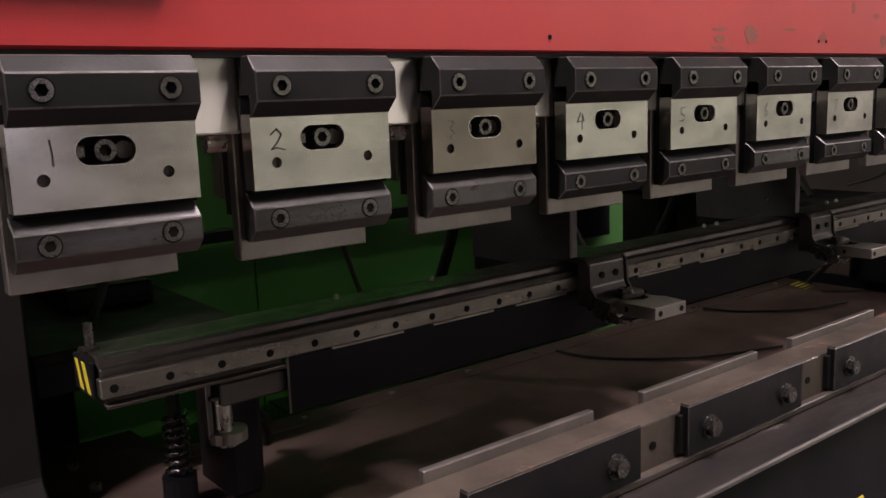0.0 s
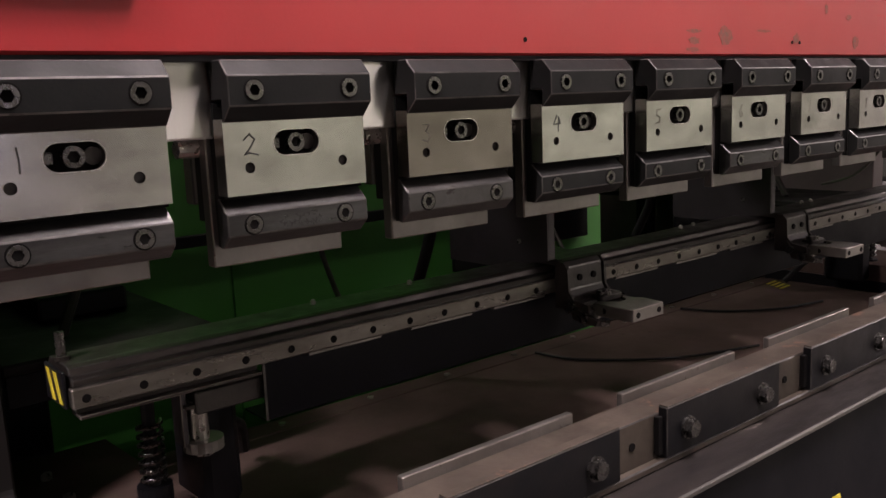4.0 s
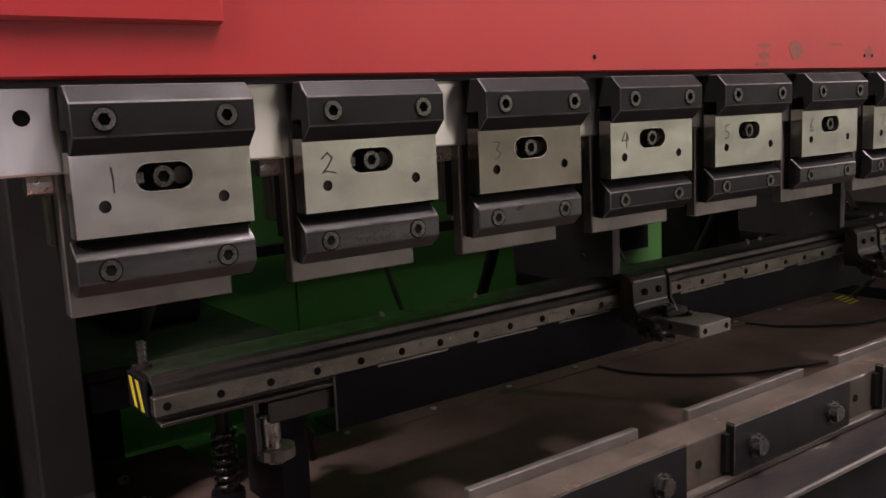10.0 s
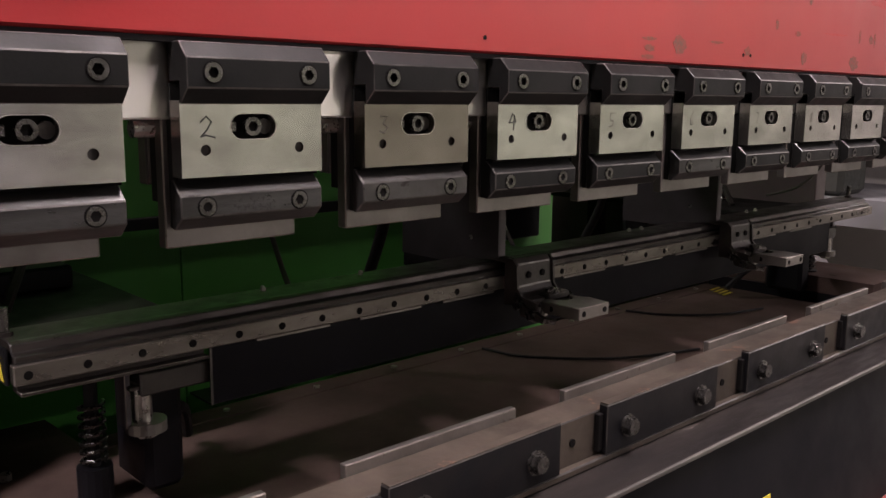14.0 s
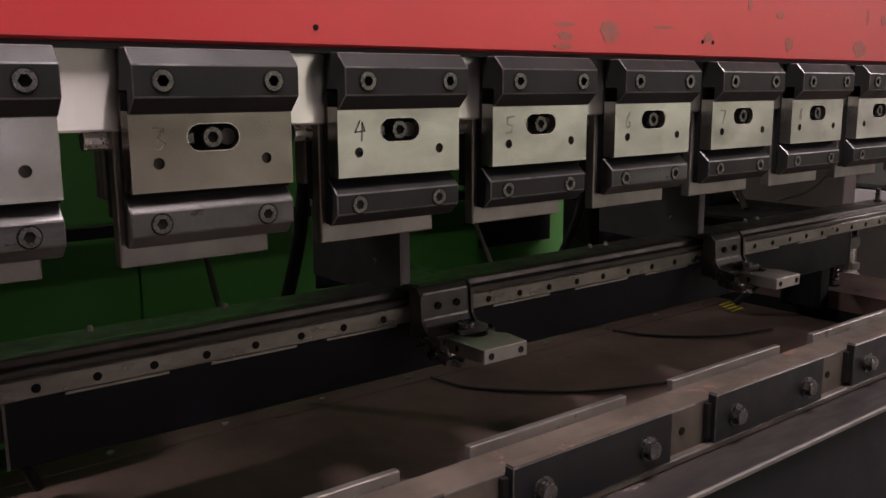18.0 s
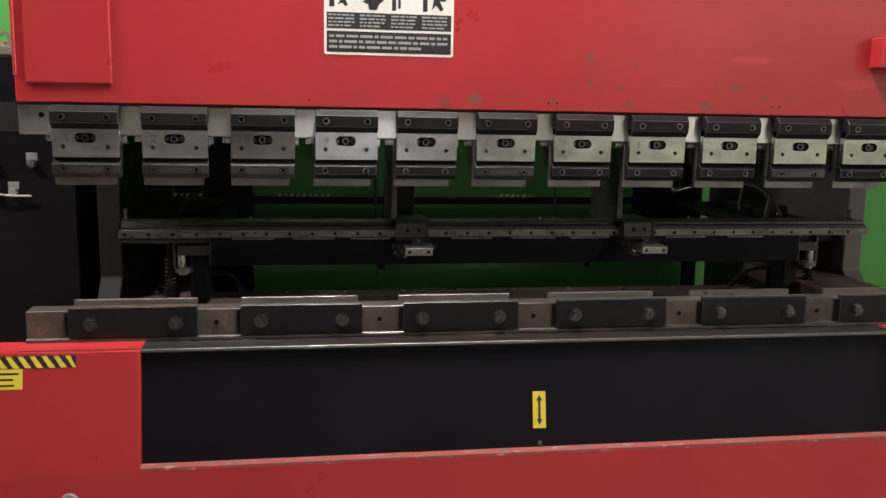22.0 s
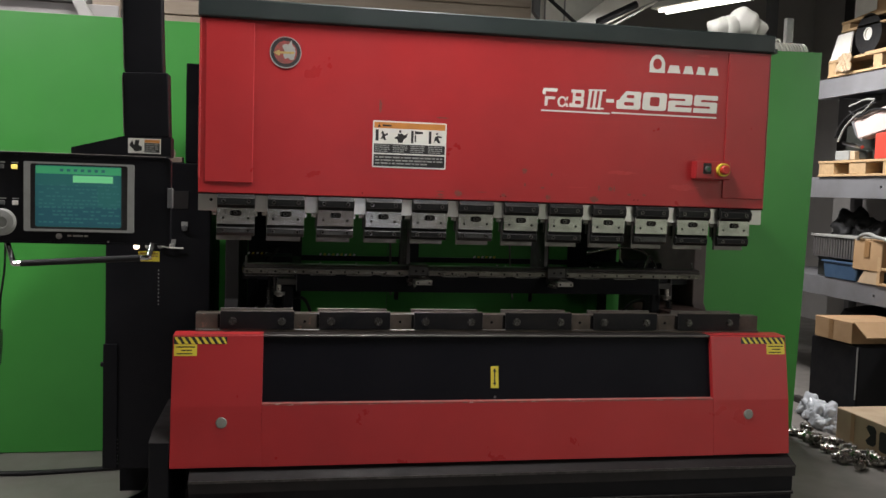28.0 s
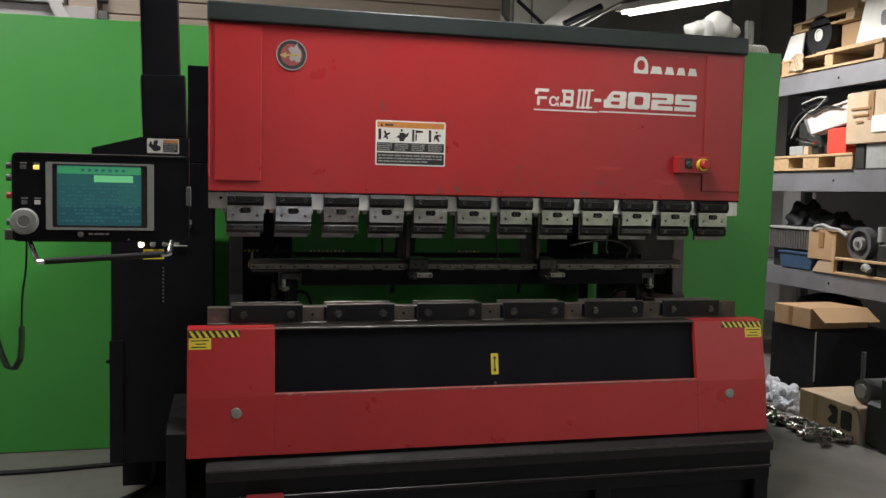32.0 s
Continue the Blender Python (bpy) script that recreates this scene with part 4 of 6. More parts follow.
    part("stop_pin", rod((-0.094, 0.048, 1.2575), (-0.073, 0.048, 1.2575), 0.0085, 10), BOLT, h)
    part("pin_block", box(0.073, 0.090, 0.036, 0.064, 1.246, 1.2655, 0.001), STEEL, h)
    return h


PLATEBROWN = surface("stained_steel", (0.30, 0.27, 0.24), (0.16, 0.14, 0.12), 0.27, 0.92, 9, 14, 0, (0.29, 0.24, 0.185), 0.70, 16, 0.0, (1, 1, 1.6))
GREYLIGHT = surface("scraped_grey_steel", (0.085, 0.084, 0.083), (0.028, 0.027, 0.026), 0.38, 0.75, 16, 240, 0.12, (0.20, 0.19, 0.18), 0.68, 26, 0.14, (0.5, 1, 2.2))
kinds = {"worn": (GREYLIGHT, STEEL), "stained": (GREYOXIDE, PLATEBROWN), "black": (OXIDE, STEEL)}
masters, holders = {}, []
for i in range(12):
    kind = {0: "worn", 1: "worn", 2: "stained", 5: "worn", 9: "worn"}.get(i, "black")
    at = pose(0.2 * i + {0: -0.0012, 2: 0.0035, 3: 0.0025}.get(i, random.uniform(-0.0008, 0.0008)), 0, 0)
    if kind not in masters:
        masters[kind] = holder(*kinds[kind])
        masters[kind].matrix_world = at
        holders.append(masters[kind])
    else:
        holders.append(copy_thing(masters[kind], at))
tagged(holders[2], "stained brownish steel punch holder with a worn grey clamp bar")
# numbers written on the plates by hand with a marker
DIGITS = {1: [(0, 1), (0.06, 0.5), (0.05, 0)], 2: [(0, 0.75), (0.3, 1), (0.55, 0.75), (0.3, 0.35), (0, 0.05), (0.25, 0.12), (0.7, 0)],
          3: [(0.05, 0.95), (0.5, 0.9), (0.25, 0.55), (0.55, 0.3), (0.3, 0.0), (0, 0.1)], 4: [(0.3, 1), (0, 0.45), (0.6, 0.5), (0.45, 0.9), (0.4, 0.0)],
          5: [(0.6, 1), (0.1, 0.95), (0.1, 0.55), (0.5, 0.45), (0.4, 0.1), (0, 0.05)], 6: [(0.4, 1), (0.05, 0.5), (0.1, 0.05), (0.45, 0.1), (0.4, 0.4), (0.1, 0.4)],
          7: [(0, 0.95), (0.55, 0.95), (0.25, 0.0)], 8: [(0.4, 0.9), (0.1, 0.75), (0.45, 0.2), (0.2, 0.0), (0.05, 0.25), (0.45, 0.8)]}
MARKER = surface("marker_ink", (0.05, 0.05, 0.05), (0.03, 0.03, 0.03), 0.6, 0, 90, 300, 0)
FAINT = surface("faint_marker_ink", (0.20, 0.18, 0.16), (0.14, 0.13, 0.11), 0.5, 0.5, 90, 300, 0)
for n, pts in DIGITS.items():
    pts = [(-0.0505 + (0.0 if n > 1 else 0.0115) + p * 0.019, 1.250 + q * 0.019) for p, q in pts]
    part("handwritten_number", strokes(list(zip(pts, pts[1:])), 0.0013 if n in (1, 2, 4) else 0.001, 0.0003, 0.0), MARKER if n in (1, 2, 4) else FAINT, holders[n - 1], "number written by hand")

scrawl = random.Random(9)
lines = []
for k in range(46):
    a, c = -0.019 + 0.00095 * k + scrawl.uniform(-0.001, 0.001), 1.1815 + scrawl.uniform(0, 0.011)
    lines.append(((a, c), (a + scrawl.uniform(-0.0022, 0.0030), c + scrawl.uniform(-0.003, 0.003))))
part("ink_scrawl", strokes(lines, 0.0009, 0.0002, -0.0005), INK, holders[1], "smudged blue-black scrawl, not readable")

# ---- die clamps ----
def die_clamp():
    d = thing("die_clamp", "dark steel die clamp block with two hexagon bolts", "die clamp", None, "die clamps along the rail")
    part("block", box(-0.158, 0.140, -0.019, -0.003, 0.785, 0.8590, 0.0014, worn=1), [CLAMP, EDGE], d)
    part("top_cap", box(-0.157, 0.139, -0.0185, -0.004, 0.8592, 0.8612, 0.0006), RAIL, d, "dusty top edge")
    for x in (-0.109, 0.089):
        part("hexagon_bolt", hex_bolt(x, 0.8185, -0.019, 0.0138, 0.0135), SCREW, d)
    part("shim", box(-0.168, -0.1582, -0.012, -0.003, 0.79, 0.846, 0.001), HOLE, d)
    part("rear_strip", box(-0.162, 0.132, 0.0562, 0.0675, 0.80, 0.8625, 0.0012, worn=1), [STRIP, EDGEPALE], d, "bare steel stop strip")
    return d


first = die_clamp()
first.matrix_world = pose(0.107, 0, 0)
for k in range(1, 6):
    copy_thing(first, pose(0.107 + 0.4 * k, 0, 0))
for k in range(5):
    part("rail_dowel", rod((0.29 + 0.4 * k, -0.003, 0.815), (0.29 + 0.4 * k, -0.005, 0.815), 0.006, 10), HOLE, press)

# ---- back gauge ----
gauge = thing("back_gauge", "oily steel back gauge beam with two stop fingers", "back gauge", pose(0, 0, 0))
GX0, GX1, GZ = 0.030, 2.156, 1.005
GUIDE = surface("oiled_guide_steel", (0.20, 0.185, 0.165), (0.10, 0.088, 0.076), 0.34, 0.85, 9, 220, 0.06, (0.30, 0.27, 0.24), 0.70, 9, stretch=(1, 3, 3))
top = [(0.194, GZ + 0.012), (0.194, GZ + 0.019), (0.203, GZ + 0.0205), (0.206, GZ + 0.029), (0.214, GZ + 0.0315), (0.268, GZ + 0.0315), (0.276, GZ + 0.024), (0.276, GZ - 0.012), (0.200, GZ - 0.012)]
part("beam", prism(top, "x", GX0 + 0.004, GX1 - 0.004, bevel=0.0012, worn=1), [GAUGE, EDGE], gauge, "dusty cast gauge beam")
rail = part("guide_rail", box(GX0, GX1, 0.186, 0.1995, GZ - 0.010, GZ + 0.0115, 0.0014, worn=1), [GUIDE, EDGEPALE], gauge, "oiled steel guide rail with screw holes")
for k in range(35):
    x = 0.044 + 0.0602 * k
    part("rail_screw", lathe([(0.0048, 0), (0.0048, 0.0012), (0.0044, 0.0016), (0.001, 0.0017)], pose(x, 0.1866, GZ, 90), 10), HOLE, rail)
part("drip_lip", box(GX0 + 0.006, 0.245, 0.187, 0.215, GZ - 0.0225, GZ - 0.0185, 0.0008, worn=1), [GAUGE, EDGEPALE], gauge, "thin bright lip under the beam end")
part("lip_back", box(GX0 + 0.006, 0.245, 0.200, 0.215, GZ - 0.0185, GZ - 0.012), GAUGE, gauge)
for x0, x1 in ((0.315, 0.425), (0.475, 0.585), (0.628, 0.735), (0.905, 1.02), (1.075, 1.20), (1.245, 1.36), (1.53, 1.65), (1.72, 1.83)):
    part("clip_strip", box(x0, x1, 0.1965, 0.203, GZ - 0.0165, GZ - 0.0135), STRIP, gauge, "short bright clip strip")
plate = part("end_plate", box(GX0 - 0.004, GX0, 0.200, 0.262, GZ - 0.012, GZ + 0.028, 0.001), BLACK, gauge, "end plate with hazard stripes")
for k in range(2):
    part("yellow_stripe", prism([(0.206 + 0.024 * k, GZ - 0.008), (0.216 + 0.024 * k, GZ - 0.008), (0.230 + 0.024 * k, GZ + 0.024), (0.220 + 0.024 * k, GZ + 0.024)], "x", GX0 - 0.0048, GX0 - 0.0038), YELLOW, plate)
for x in (GX0 + 0.009, GX1 - 0.028):
    pin = part("end_pin", rod((x, 0.240, GZ + 0.030), (x, 0.240, GZ + 0.062), 0.0055, 10), SCREW, gauge)
    part("pin_collar", rod((x, 0.240, GZ + 0.0315), (x, 0.240, GZ + 0.036), 0.009, 12), GAUGE, pin)
for x in (0.36, 0.52, 1.17, 1.21, 1.62, 1.66):
    part("grease_nipple", lathe([(0.004, 0), (0.004, 0.003), (0.0025, 0.006), (0.001, 0.0065)], pose(x, 0.255, GZ + 0.0315), 8), BOLT, gauge, "small bright grease nipple")
PX0, PX1, PZ0, PZ1 = 0.255, 1.952, 0.917, GZ - 0.013
panel = part("cross_panel", box(PX0, PX1, 0.206, 0.2085, PZ0, PZ1, 0.0008, worn=1), [BLUEBLACK, CLAMP], gauge, "blue-black folded cross panel")
part("panel_fold", box(PX0, PX1, 0.2085, 0.262, PZ0, PZ0 + 0.0025), BLUEBLACK, panel)
part("panel_fold", box(PX0, PX1, 0.2085, 0.262, PZ1 - 0.0025, PZ1), BLUEBLACK, panel)
for x in (PX0, PX1 - 0.003):
    part("panel_edge", box(x, x + 0.003, 0.2052, 0.2059, PZ0, PZ1), EDGE, panel, "cut edge rubbed to bare steel")

SHEET = surface("grey_sheet_steel", (0.085, 0.075, 0.080), (0.050, 0.043, 0.047), 0.5, 0.4, 8, 200, 0.08)
for fx in (0.766, 1.405):
    c = part("finger_carriage", box(fx - 0.018, fx + 0.070, 0.178, 0.292, GZ + 0.030, GZ + 0.041, 0.003), CAST, gauge, "dusty cast finger carriage")
    saddle = [(0.184, GZ + 0.041), (0.172, GZ + 0.039), (0.165, GZ + 0.030), (0.163, GZ - 0.004), (0.157, GZ - 0.014), (0.145, GZ - 0.019), (0.133, GZ - 0.020), (0.133, GZ - 0.030), (0.185, GZ - 0.030)]
    part("saddle", prism(saddle, "x", fx - 0.013, fx + 0.066, bevel=0.0015, worn=1), [CAST, EDGE], c, "curved saddle plate with two screws")
    for s in (-1, 1):
        part("side_cheek", prism([(0.186, GZ + 0.0395), (0.170, GZ + 0.038), (0.161, GZ + 0.028), (0.159, GZ - 0.006), (0.150, GZ - 0.017), (0.120, GZ - 0.022), (0.120, GZ - 0.034), (0.186, GZ - 0.034)], "x",
                                 (fx - 0.018) if s < 0 else fx + 0.0665, (fx - 0.0135) if s < 0 else fx + 0.071), CAST, c)
    for dx in (0.012, 0.044):
        part("saddle_screw", rod((fx + dx, 0.1645, GZ + 0.012), (fx + dx, 0.1612, GZ + 0.012), 0.0052, 10), HOLE, c)
    kn = part("knuckle", box(fx - 0.012, fx + 0.072, 0.118, 0.158, GZ - 0.045, GZ - 0.026, 0.003, worn=1), [CAST, EDGE], c, "worn pivot block behind the finger")
    part("knuckle_step", box(fx + 0.018, fx + 0.070, 0.126, 0.150, GZ - 0.026, GZ - 0.014, 0.003, worn=1), [CAST, EDGE], kn)
    part("pivot_disc", rod((fx + 0.034, 0.134, GZ - 0.014), (fx + 0.034, 0.134, GZ - 0.008), 0.012, 14), SCREW, kn)
    part("knuckle_bolt", hex_bolt(fx - 0.002, GZ - 0.036, 0.118, 0.006, 0.006), BOLT, kn)
    for dx, dy, dz in ((-0.026, 0.150, -0.028), (-0.024, 0.126, -0.040), (0.080, 0.136, -0.028)):
        b = part("adjuster", rod((fx + dx, dy, GZ + dz), (fx + dx + 0.014 * (1 if dx < 0 else -1), dy, GZ + dz), 0.0062, 8), BOLT, kn, "bright adjusting screw")
        part("adjuster_nut", rod((fx + dx - 0.004, dy, GZ + dz), (fx + dx + 0.002, dy, GZ + dz), 0.0085, 6), SCREW, b)
    part("side_lug", prism([(0.148, GZ - 0.046), (0.104, GZ - 0.050), (0.100, GZ - 0.042), (0.140, GZ - 0.030), (0.160, GZ - 0.012)], "x", fx - 0.0215, fx - 0.0145), CAST, kn)
    part("clamp_lever", prism([(fx - 0.020, 0.128), (fx - 0.006, 0.134), (fx + 0.004, 0.098), (fx - 0.006, 0.092)], "z", GZ - 0.052, GZ - 0.045), SCREW, kn)
    # the finger: a bar with two screws in its tip and a round notch behind
    ZF = GZ - 0.0375
    out = [(fx - 0.006, 0.047), (fx + 0.065, 0.047), (fx + 0.070, 0.090), (fx + 0.063, 0.098), (fx + 0.060, 0.120)]
    out += [(fx + 0.034 + 0.019 * math.cos(radians(a)), 0.116 + 0.019 * math.sin(radians(a))) for a in (-10, -40, -70, -100, -130, -160, -190)]
    out += [(fx + 0.008, 0.122), (fx - 0.008, 0.120)]
    finger = part("stop_finger", prism(out, "z", ZF, ZF + 0.0185, bevel=0.001, worn=1), [STRIP, EDGEPALE], gauge, "bare steel stop finger")
    for dx in (0.005, 0.054):
        part("finger_screw", rod((fx + dx, 0.0475, ZF + 0.009), (fx + dx, 0.0462, ZF + 0.009), 0.0045, 10), HOLE, finger)
    part("finger_screw", rod((fx - 0.0075, 0.100, ZF + 0.009), (fx - 0.006, 0.100, ZF + 0.009), 0.0045, 10), HOLE, finger)
    post = part("sheet_post", prism([(0.190, GZ + 0.040), (0.190, 1.238), (0.42, 1.238), (0.42, GZ + 0.018), (0.300, GZ + 0.018)], "x", fx - 0.029, fx - 0.026), SHEET, gauge, "grey sheet steel post")
    part("post_flange", box(fx - 0.0262, fx - 0.014, 0.1895, 0.1925, GZ + 0.041, 1.238), SHEET, post)
    part("post_back", box(fx - 0.026, fx + 0.060, 0.412, 0.42, 1.000, 1.236), BLACK, post)
    part("post_cap", box(fx - 0.030, fx + 0.02, 0.192, 0.30, 1.238, 1.246, 0.001), STRIP, post)
    part("post_stud", rod((fx + 0.000, 0.230, 1.246), (fx + 0.000, 0.230, 1.268), 0.009, 8), CHROME, post)
    for z in (GZ + 0.065, GZ + 0.20):
        part("post_screw", rod((fx - 0.0292, 0.250, z), (fx - 0.031, 0.250, z), 0.004, 8), BOLT, post)

# spring legs under both ends of the beam
for x, s in ((0.146, 1), (2.036, -1)):
    leg = part("lift_leg", box(x + s * 0.0155 - 0.0035, x + s * 0.0155 + 0.0035, 0.226, 0.252, 0.905, GZ - 0.013, 0.001, worn=1), [SHEET, EDGEPALE], gauge, "bare steel lift bracket")
    part("spring", spring(x - s * 0.004, 0.290, 0.848, 0.925, 0.0145, 0.0026, 7), SCREW, leg, "coil spring")
    part("spring_rod", rod((x - s * 0.004, 0.290, 0.797), (x - s * 0.004, 0.290, GZ - 0.012), 0.008, 10), RUBBER, leg)
    part("spring_seat", rod((x - s * 0.004, 0.290, 0.7972), (x - s * 0.004, 0.290, 0.846), 0.021, 16), BLACK, leg)
    part("cylinder", rod((x + s * 0.034, 0.232, 0.908), (x + s * 0.034, 0.232, 0.958), 0.0115, 16), BOLT, leg, "bright steel cylinder")
    part("cylinder_flange", box(x + s * 0.034 - 0.020, x + s * 0.034 + 0.020, 0.218, 0.246, 0.952, 0.957, 0.001), GAUGE, leg)
    part("collar", rod((x + s * 0.038, 0.232, 0.897), (x + s * 0.038, 0.232, 0.910), 0.024, 18), STRIP, leg, "round bearing collar")
    part("collar_nut", rod((x + s * 0.038, 0.232, 0.890), (x + s * 0.038, 0.232, 0.897), 0.013, 6), BOLT, leg)
    a, b = sorted((x + s * 0.026, x + s * 0.116))
    part("carrier_block", box(a, b, 0.214, 0.262, 0.944, 0.972, 0.002, worn=1), [CAST, EDGE], leg, "dark carrier block with a rubbed edge")
    a, b = sorted((x + s * 0.050, x + s * 0.100))
    part("gear_case", box(a, b, 0.262, 0.36, 0.80, 0.940, 0.008), BLACK, leg)
    part("drive_hose", tube([(x + s * 0.07, 0.300, 0.82), (x + s * 0.10, 0.33, 0.87), (x + s * 0.15, 0.37, 0.86), (x + s * 0.18, 0.42, 0.80)], 0.008), RUBBER, leg, "bent drive hose")

# drive trays behind the beam
for x0, x1 in ((0.012, 0.29), (1.90, 2.19)):
    tray = thing("drive_tray", "dusty black steel tray behind the gauge beam", "tray", None, "trays behind the gauge beam")
    part("tray_top", box(x0, x1, 0.40, 1.10, 0.985, 1.000, 0.003), surface("dusty_tray", (0.009, 0.008, 0.008), (0.016, 0.014, 0.013), 0.6, 0, 6, 150, 0.2, gloss=0.15), tray)
    part("tray_skirt", box(x0 + 0.004, x1 - 0.004, 0.402, 0.412, 0.945, 0.985, 0.001), BLACK, tray)
    part("tray_leg", box(x0 + 0.02, x0 + 0.06, 0.9, 0.94, 0.25, 0.985), BLACK, tray)
    part("tray_box", box(x0 + 0.10, x1 - 0.05, 0.60, 0.85, 1.000, 1.035, 0.004), BLACK, tray)
    part("tray_lever", rod((x0 + 0.10, 0.5, 1.00), (x0 + 0.16, 0.58, 1.075), 0.008, 8), CAST, tray)

# cables and hoses
for name, pts, r, mat, label in (
        ("hanging_cable", [(0.758, 1.00, 1.42), (0.755, 0.96, 1.22), (0.751, 0.90, 1.06), (0.745, 0.82, 0.93), (0.740, 0.74, 0.84)], 0.006, HOSE, "thin grey cable hanging behind the gauge beam"),
        ("hanging_hose", [(0.760, 0.45, 1.42), (0.756, 0.46, 1.25), (0.752, 0.485, 1.08), (0.748, 0.535, 0.95), (0.745, 0.57, 0.84)], 0.011, RUBBER, "black hose hanging behind the gauge beam"),
        ("hanging_cable", [(1.395, 0.92, 1.42), (1.388, 0.88, 1.20), (1.380, 0.82, 1.03), (1.370, 0.74, 0.92), (1.364, 0.68, 0.83)], 0.005, HOSE, "thin grey cable hanging behind the gauge beam"),
        ("hanging_hose", [(1.385, 0.46, 1.42), (1.400, 0.475, 1.22), (1.414, 0.505, 1.06), (1.431, 0.575, 0.94), (1.440, 0.62, 0.83)], 0.010, RUBBER, "black hose hanging behind the gauge beam"),
        ("bent_conduit", [(1.78, 0.75, 1.07), (1.90, 0.72, 1.10), (2.00, 0.68, 1.105), (2.07, 0.64, 1.08), (2.10, 0.60, 1.02), (2.10, 0.58, 1.0)], 0.010, CHROME, "bent bright metal conduit over the tray"),
        ("hanging_cable", [(1.705, 0.10, 1.20), (1.72, 0.14, 1.14), (1.745, 0.2, 1.09), (1.80, 0.3, 1.06)], 0.003, HOSE, "thin grey cord hanging behind the holders")):
    tagged(part(name, tube(pts, r), mat, None, "", True), label, "cable" if "cable" in name or "cord" in name else "hose")

# ---- electrical cabinet ----
CY = 0.44
cab = thing("electrical_cabinet", "tall black electrical cabinet with push buttons and a lit lamp", "cabinet", pose(0.022, 0, 0.022))
part("body", box(-0.605, -0.152, CY, 1.05, 0.044, 1.442, 0.004), BLACK, cab)
part("plinth", box(-0.59, -0.17, CY + 0.30, 1.02, FLOOR - 0.022, 0.044), BLACK, cab)
part("side_skirt", box(-0.612, -0.55, CY - 0.008, CY, 0.05, 0.62, 0.002), BLACK, cab)
part("upper_box", box(-0.273, -0.150, 0.50, 1.05, 1.444, 1.895, 0.004), BLACK, cab)
part("inset_panel", box(-0.40, -0.25, CY - 0.002, CY, 1.235, 1.315, 0.001), INK, cab)
for x, z in ((-0.469, 1.149), (-0.419, 1.150), (-0.368, 1.150), (-0.266, 1.152), (-0.473, 1.066), (-0.422, 1.067), (-0.369, 1.070), (-0.318, 1.071)):
    b = part("legend_plate", box(x - 0.015, x + 0.015, CY - 0.002, CY, z + 0.004, z + 0.026, 0.001), GREYPLASTIC, cab)
    lit = x < -0.47 and z < 1.1
    part("push_button", lathe([(0.013, 0), (0.013, 0.010), (0.010, 0.016), (0.001, 0.017)], pose(x, CY, z - 0.004, 90)), LAMPRED if lit else (GREYPLASTIC if z < 1.1 else DARKGREY), b, "lit white lamp" if lit else "")
notice = part("yellow_notice", box(-0.465, -0.374, CY - 0.0015, CY, 0.995, 1.041), YELLOW, cab)
bars("writing_bar", -0.458, -0.38, 1.000, 1.037, 3, CY - 0.0015, TAPE, notice, 5)
for x, z0, z1, n in ((-0.377, 0.80, 0.955, 10), (-0.55, 0.07, 0.18, 7)):
    for k in range(n):
        z = z0 + (z1 - z0) * k / (n - 1)
        part("vent_hole", rod((x, CY - 0.0012, z), (x, CY + 0.002, z), 0.0035, 8), GREYPLASTIC, cab)
part("side_bolt", rod((-0.605, CY + 0.05, 0.516), (-0.632, CY + 0.05, 0.516), 0.011, 10), BLACK, cab)
eye = part("lifting_eye", lathe([(0.014, 0), (0.010, 0.01), (0.008, 0.03), (0.008, 0.04)], pose(-0.338, CY + 0.05, 1.44)), CARDPALE, cab, "brass coloured lifting eye")
part("eye_ring", pierced(ring(-0.338, 1.486, 0.024, sides=24), [ring(-0.338, 1.486, 0.014, sides=18)], CY + 0.043, CY + 0.057), BEAMWOOD, eye)
cord = thing("pull_cord", "thin pale cord tied to the lifting eye", "cord", pose(0.022, 0, 0.022))
part("cord", tube([(-0.350, CY + 0.03, 1.462), (-0.392, CY - 0.012, 1.44), (-0.412, CY - 0.014, 1.33), (-0.412, CY - 0.014, 1.22), (-0.418, CY - 0.018, 1.15), (-0.385, CY - 0.022, 1.085), (-0.345, CY - 0.018, 1.062), (-0.27, CY - 0.012, 1.058)], 0.0035, 6), WHITE, cord)
tagged(part("timber_offcut", box(-0.448, -0.258, CY + 0.02, CY + 0.07, 1.4645, 1.490, 0.003), BEAMWOOD), "short pale timber offcut on top of the cabinet", "timber")

# ---- control pendant on its arm ----
PY = -0.34
HANG = Matrix.Translation((-0.005, -0.008, 0.012)) @ Matrix.Scale(0.976, 4)
con = thing("control_pendant", "black control pendant with a lit green screen hanging from an arm", "control panel", HANG)
X0, X1, Z0, Z1 = -0.838, -0.211, 1.160, 1.488
housing = part("housing", prism(rounded(X0, X1, Z0, Z1, 0.018), "y", PY, PY + 0.03), BLACK, con)
part("housing_back", prism(rounded(X0 + 0.06, X1 - 0.09, Z0 + 0.03, Z1 - 0.02, 0.018), "y", PY + 0.03, PY + 0.16), BLACK, con)
part("front_rim", pierced(rounded(X0, X1, Z0, Z1, 0.018), [rounded(X0 + 0.007, X1 - 0.007, Z0 + 0.007, Z1 - 0.007, 0.012)], PY - 0.004, PY), BLACK, housing)
part("bezel", pierced(rounded(-0.722, -0.341, 1.205, 1.457, 0.006), [rounded(-0.700, -0.364, 1.214, 1.450, 0.006)], PY - 0.010, PY), GREYPLASTIC, housing, "grey screen bezel")
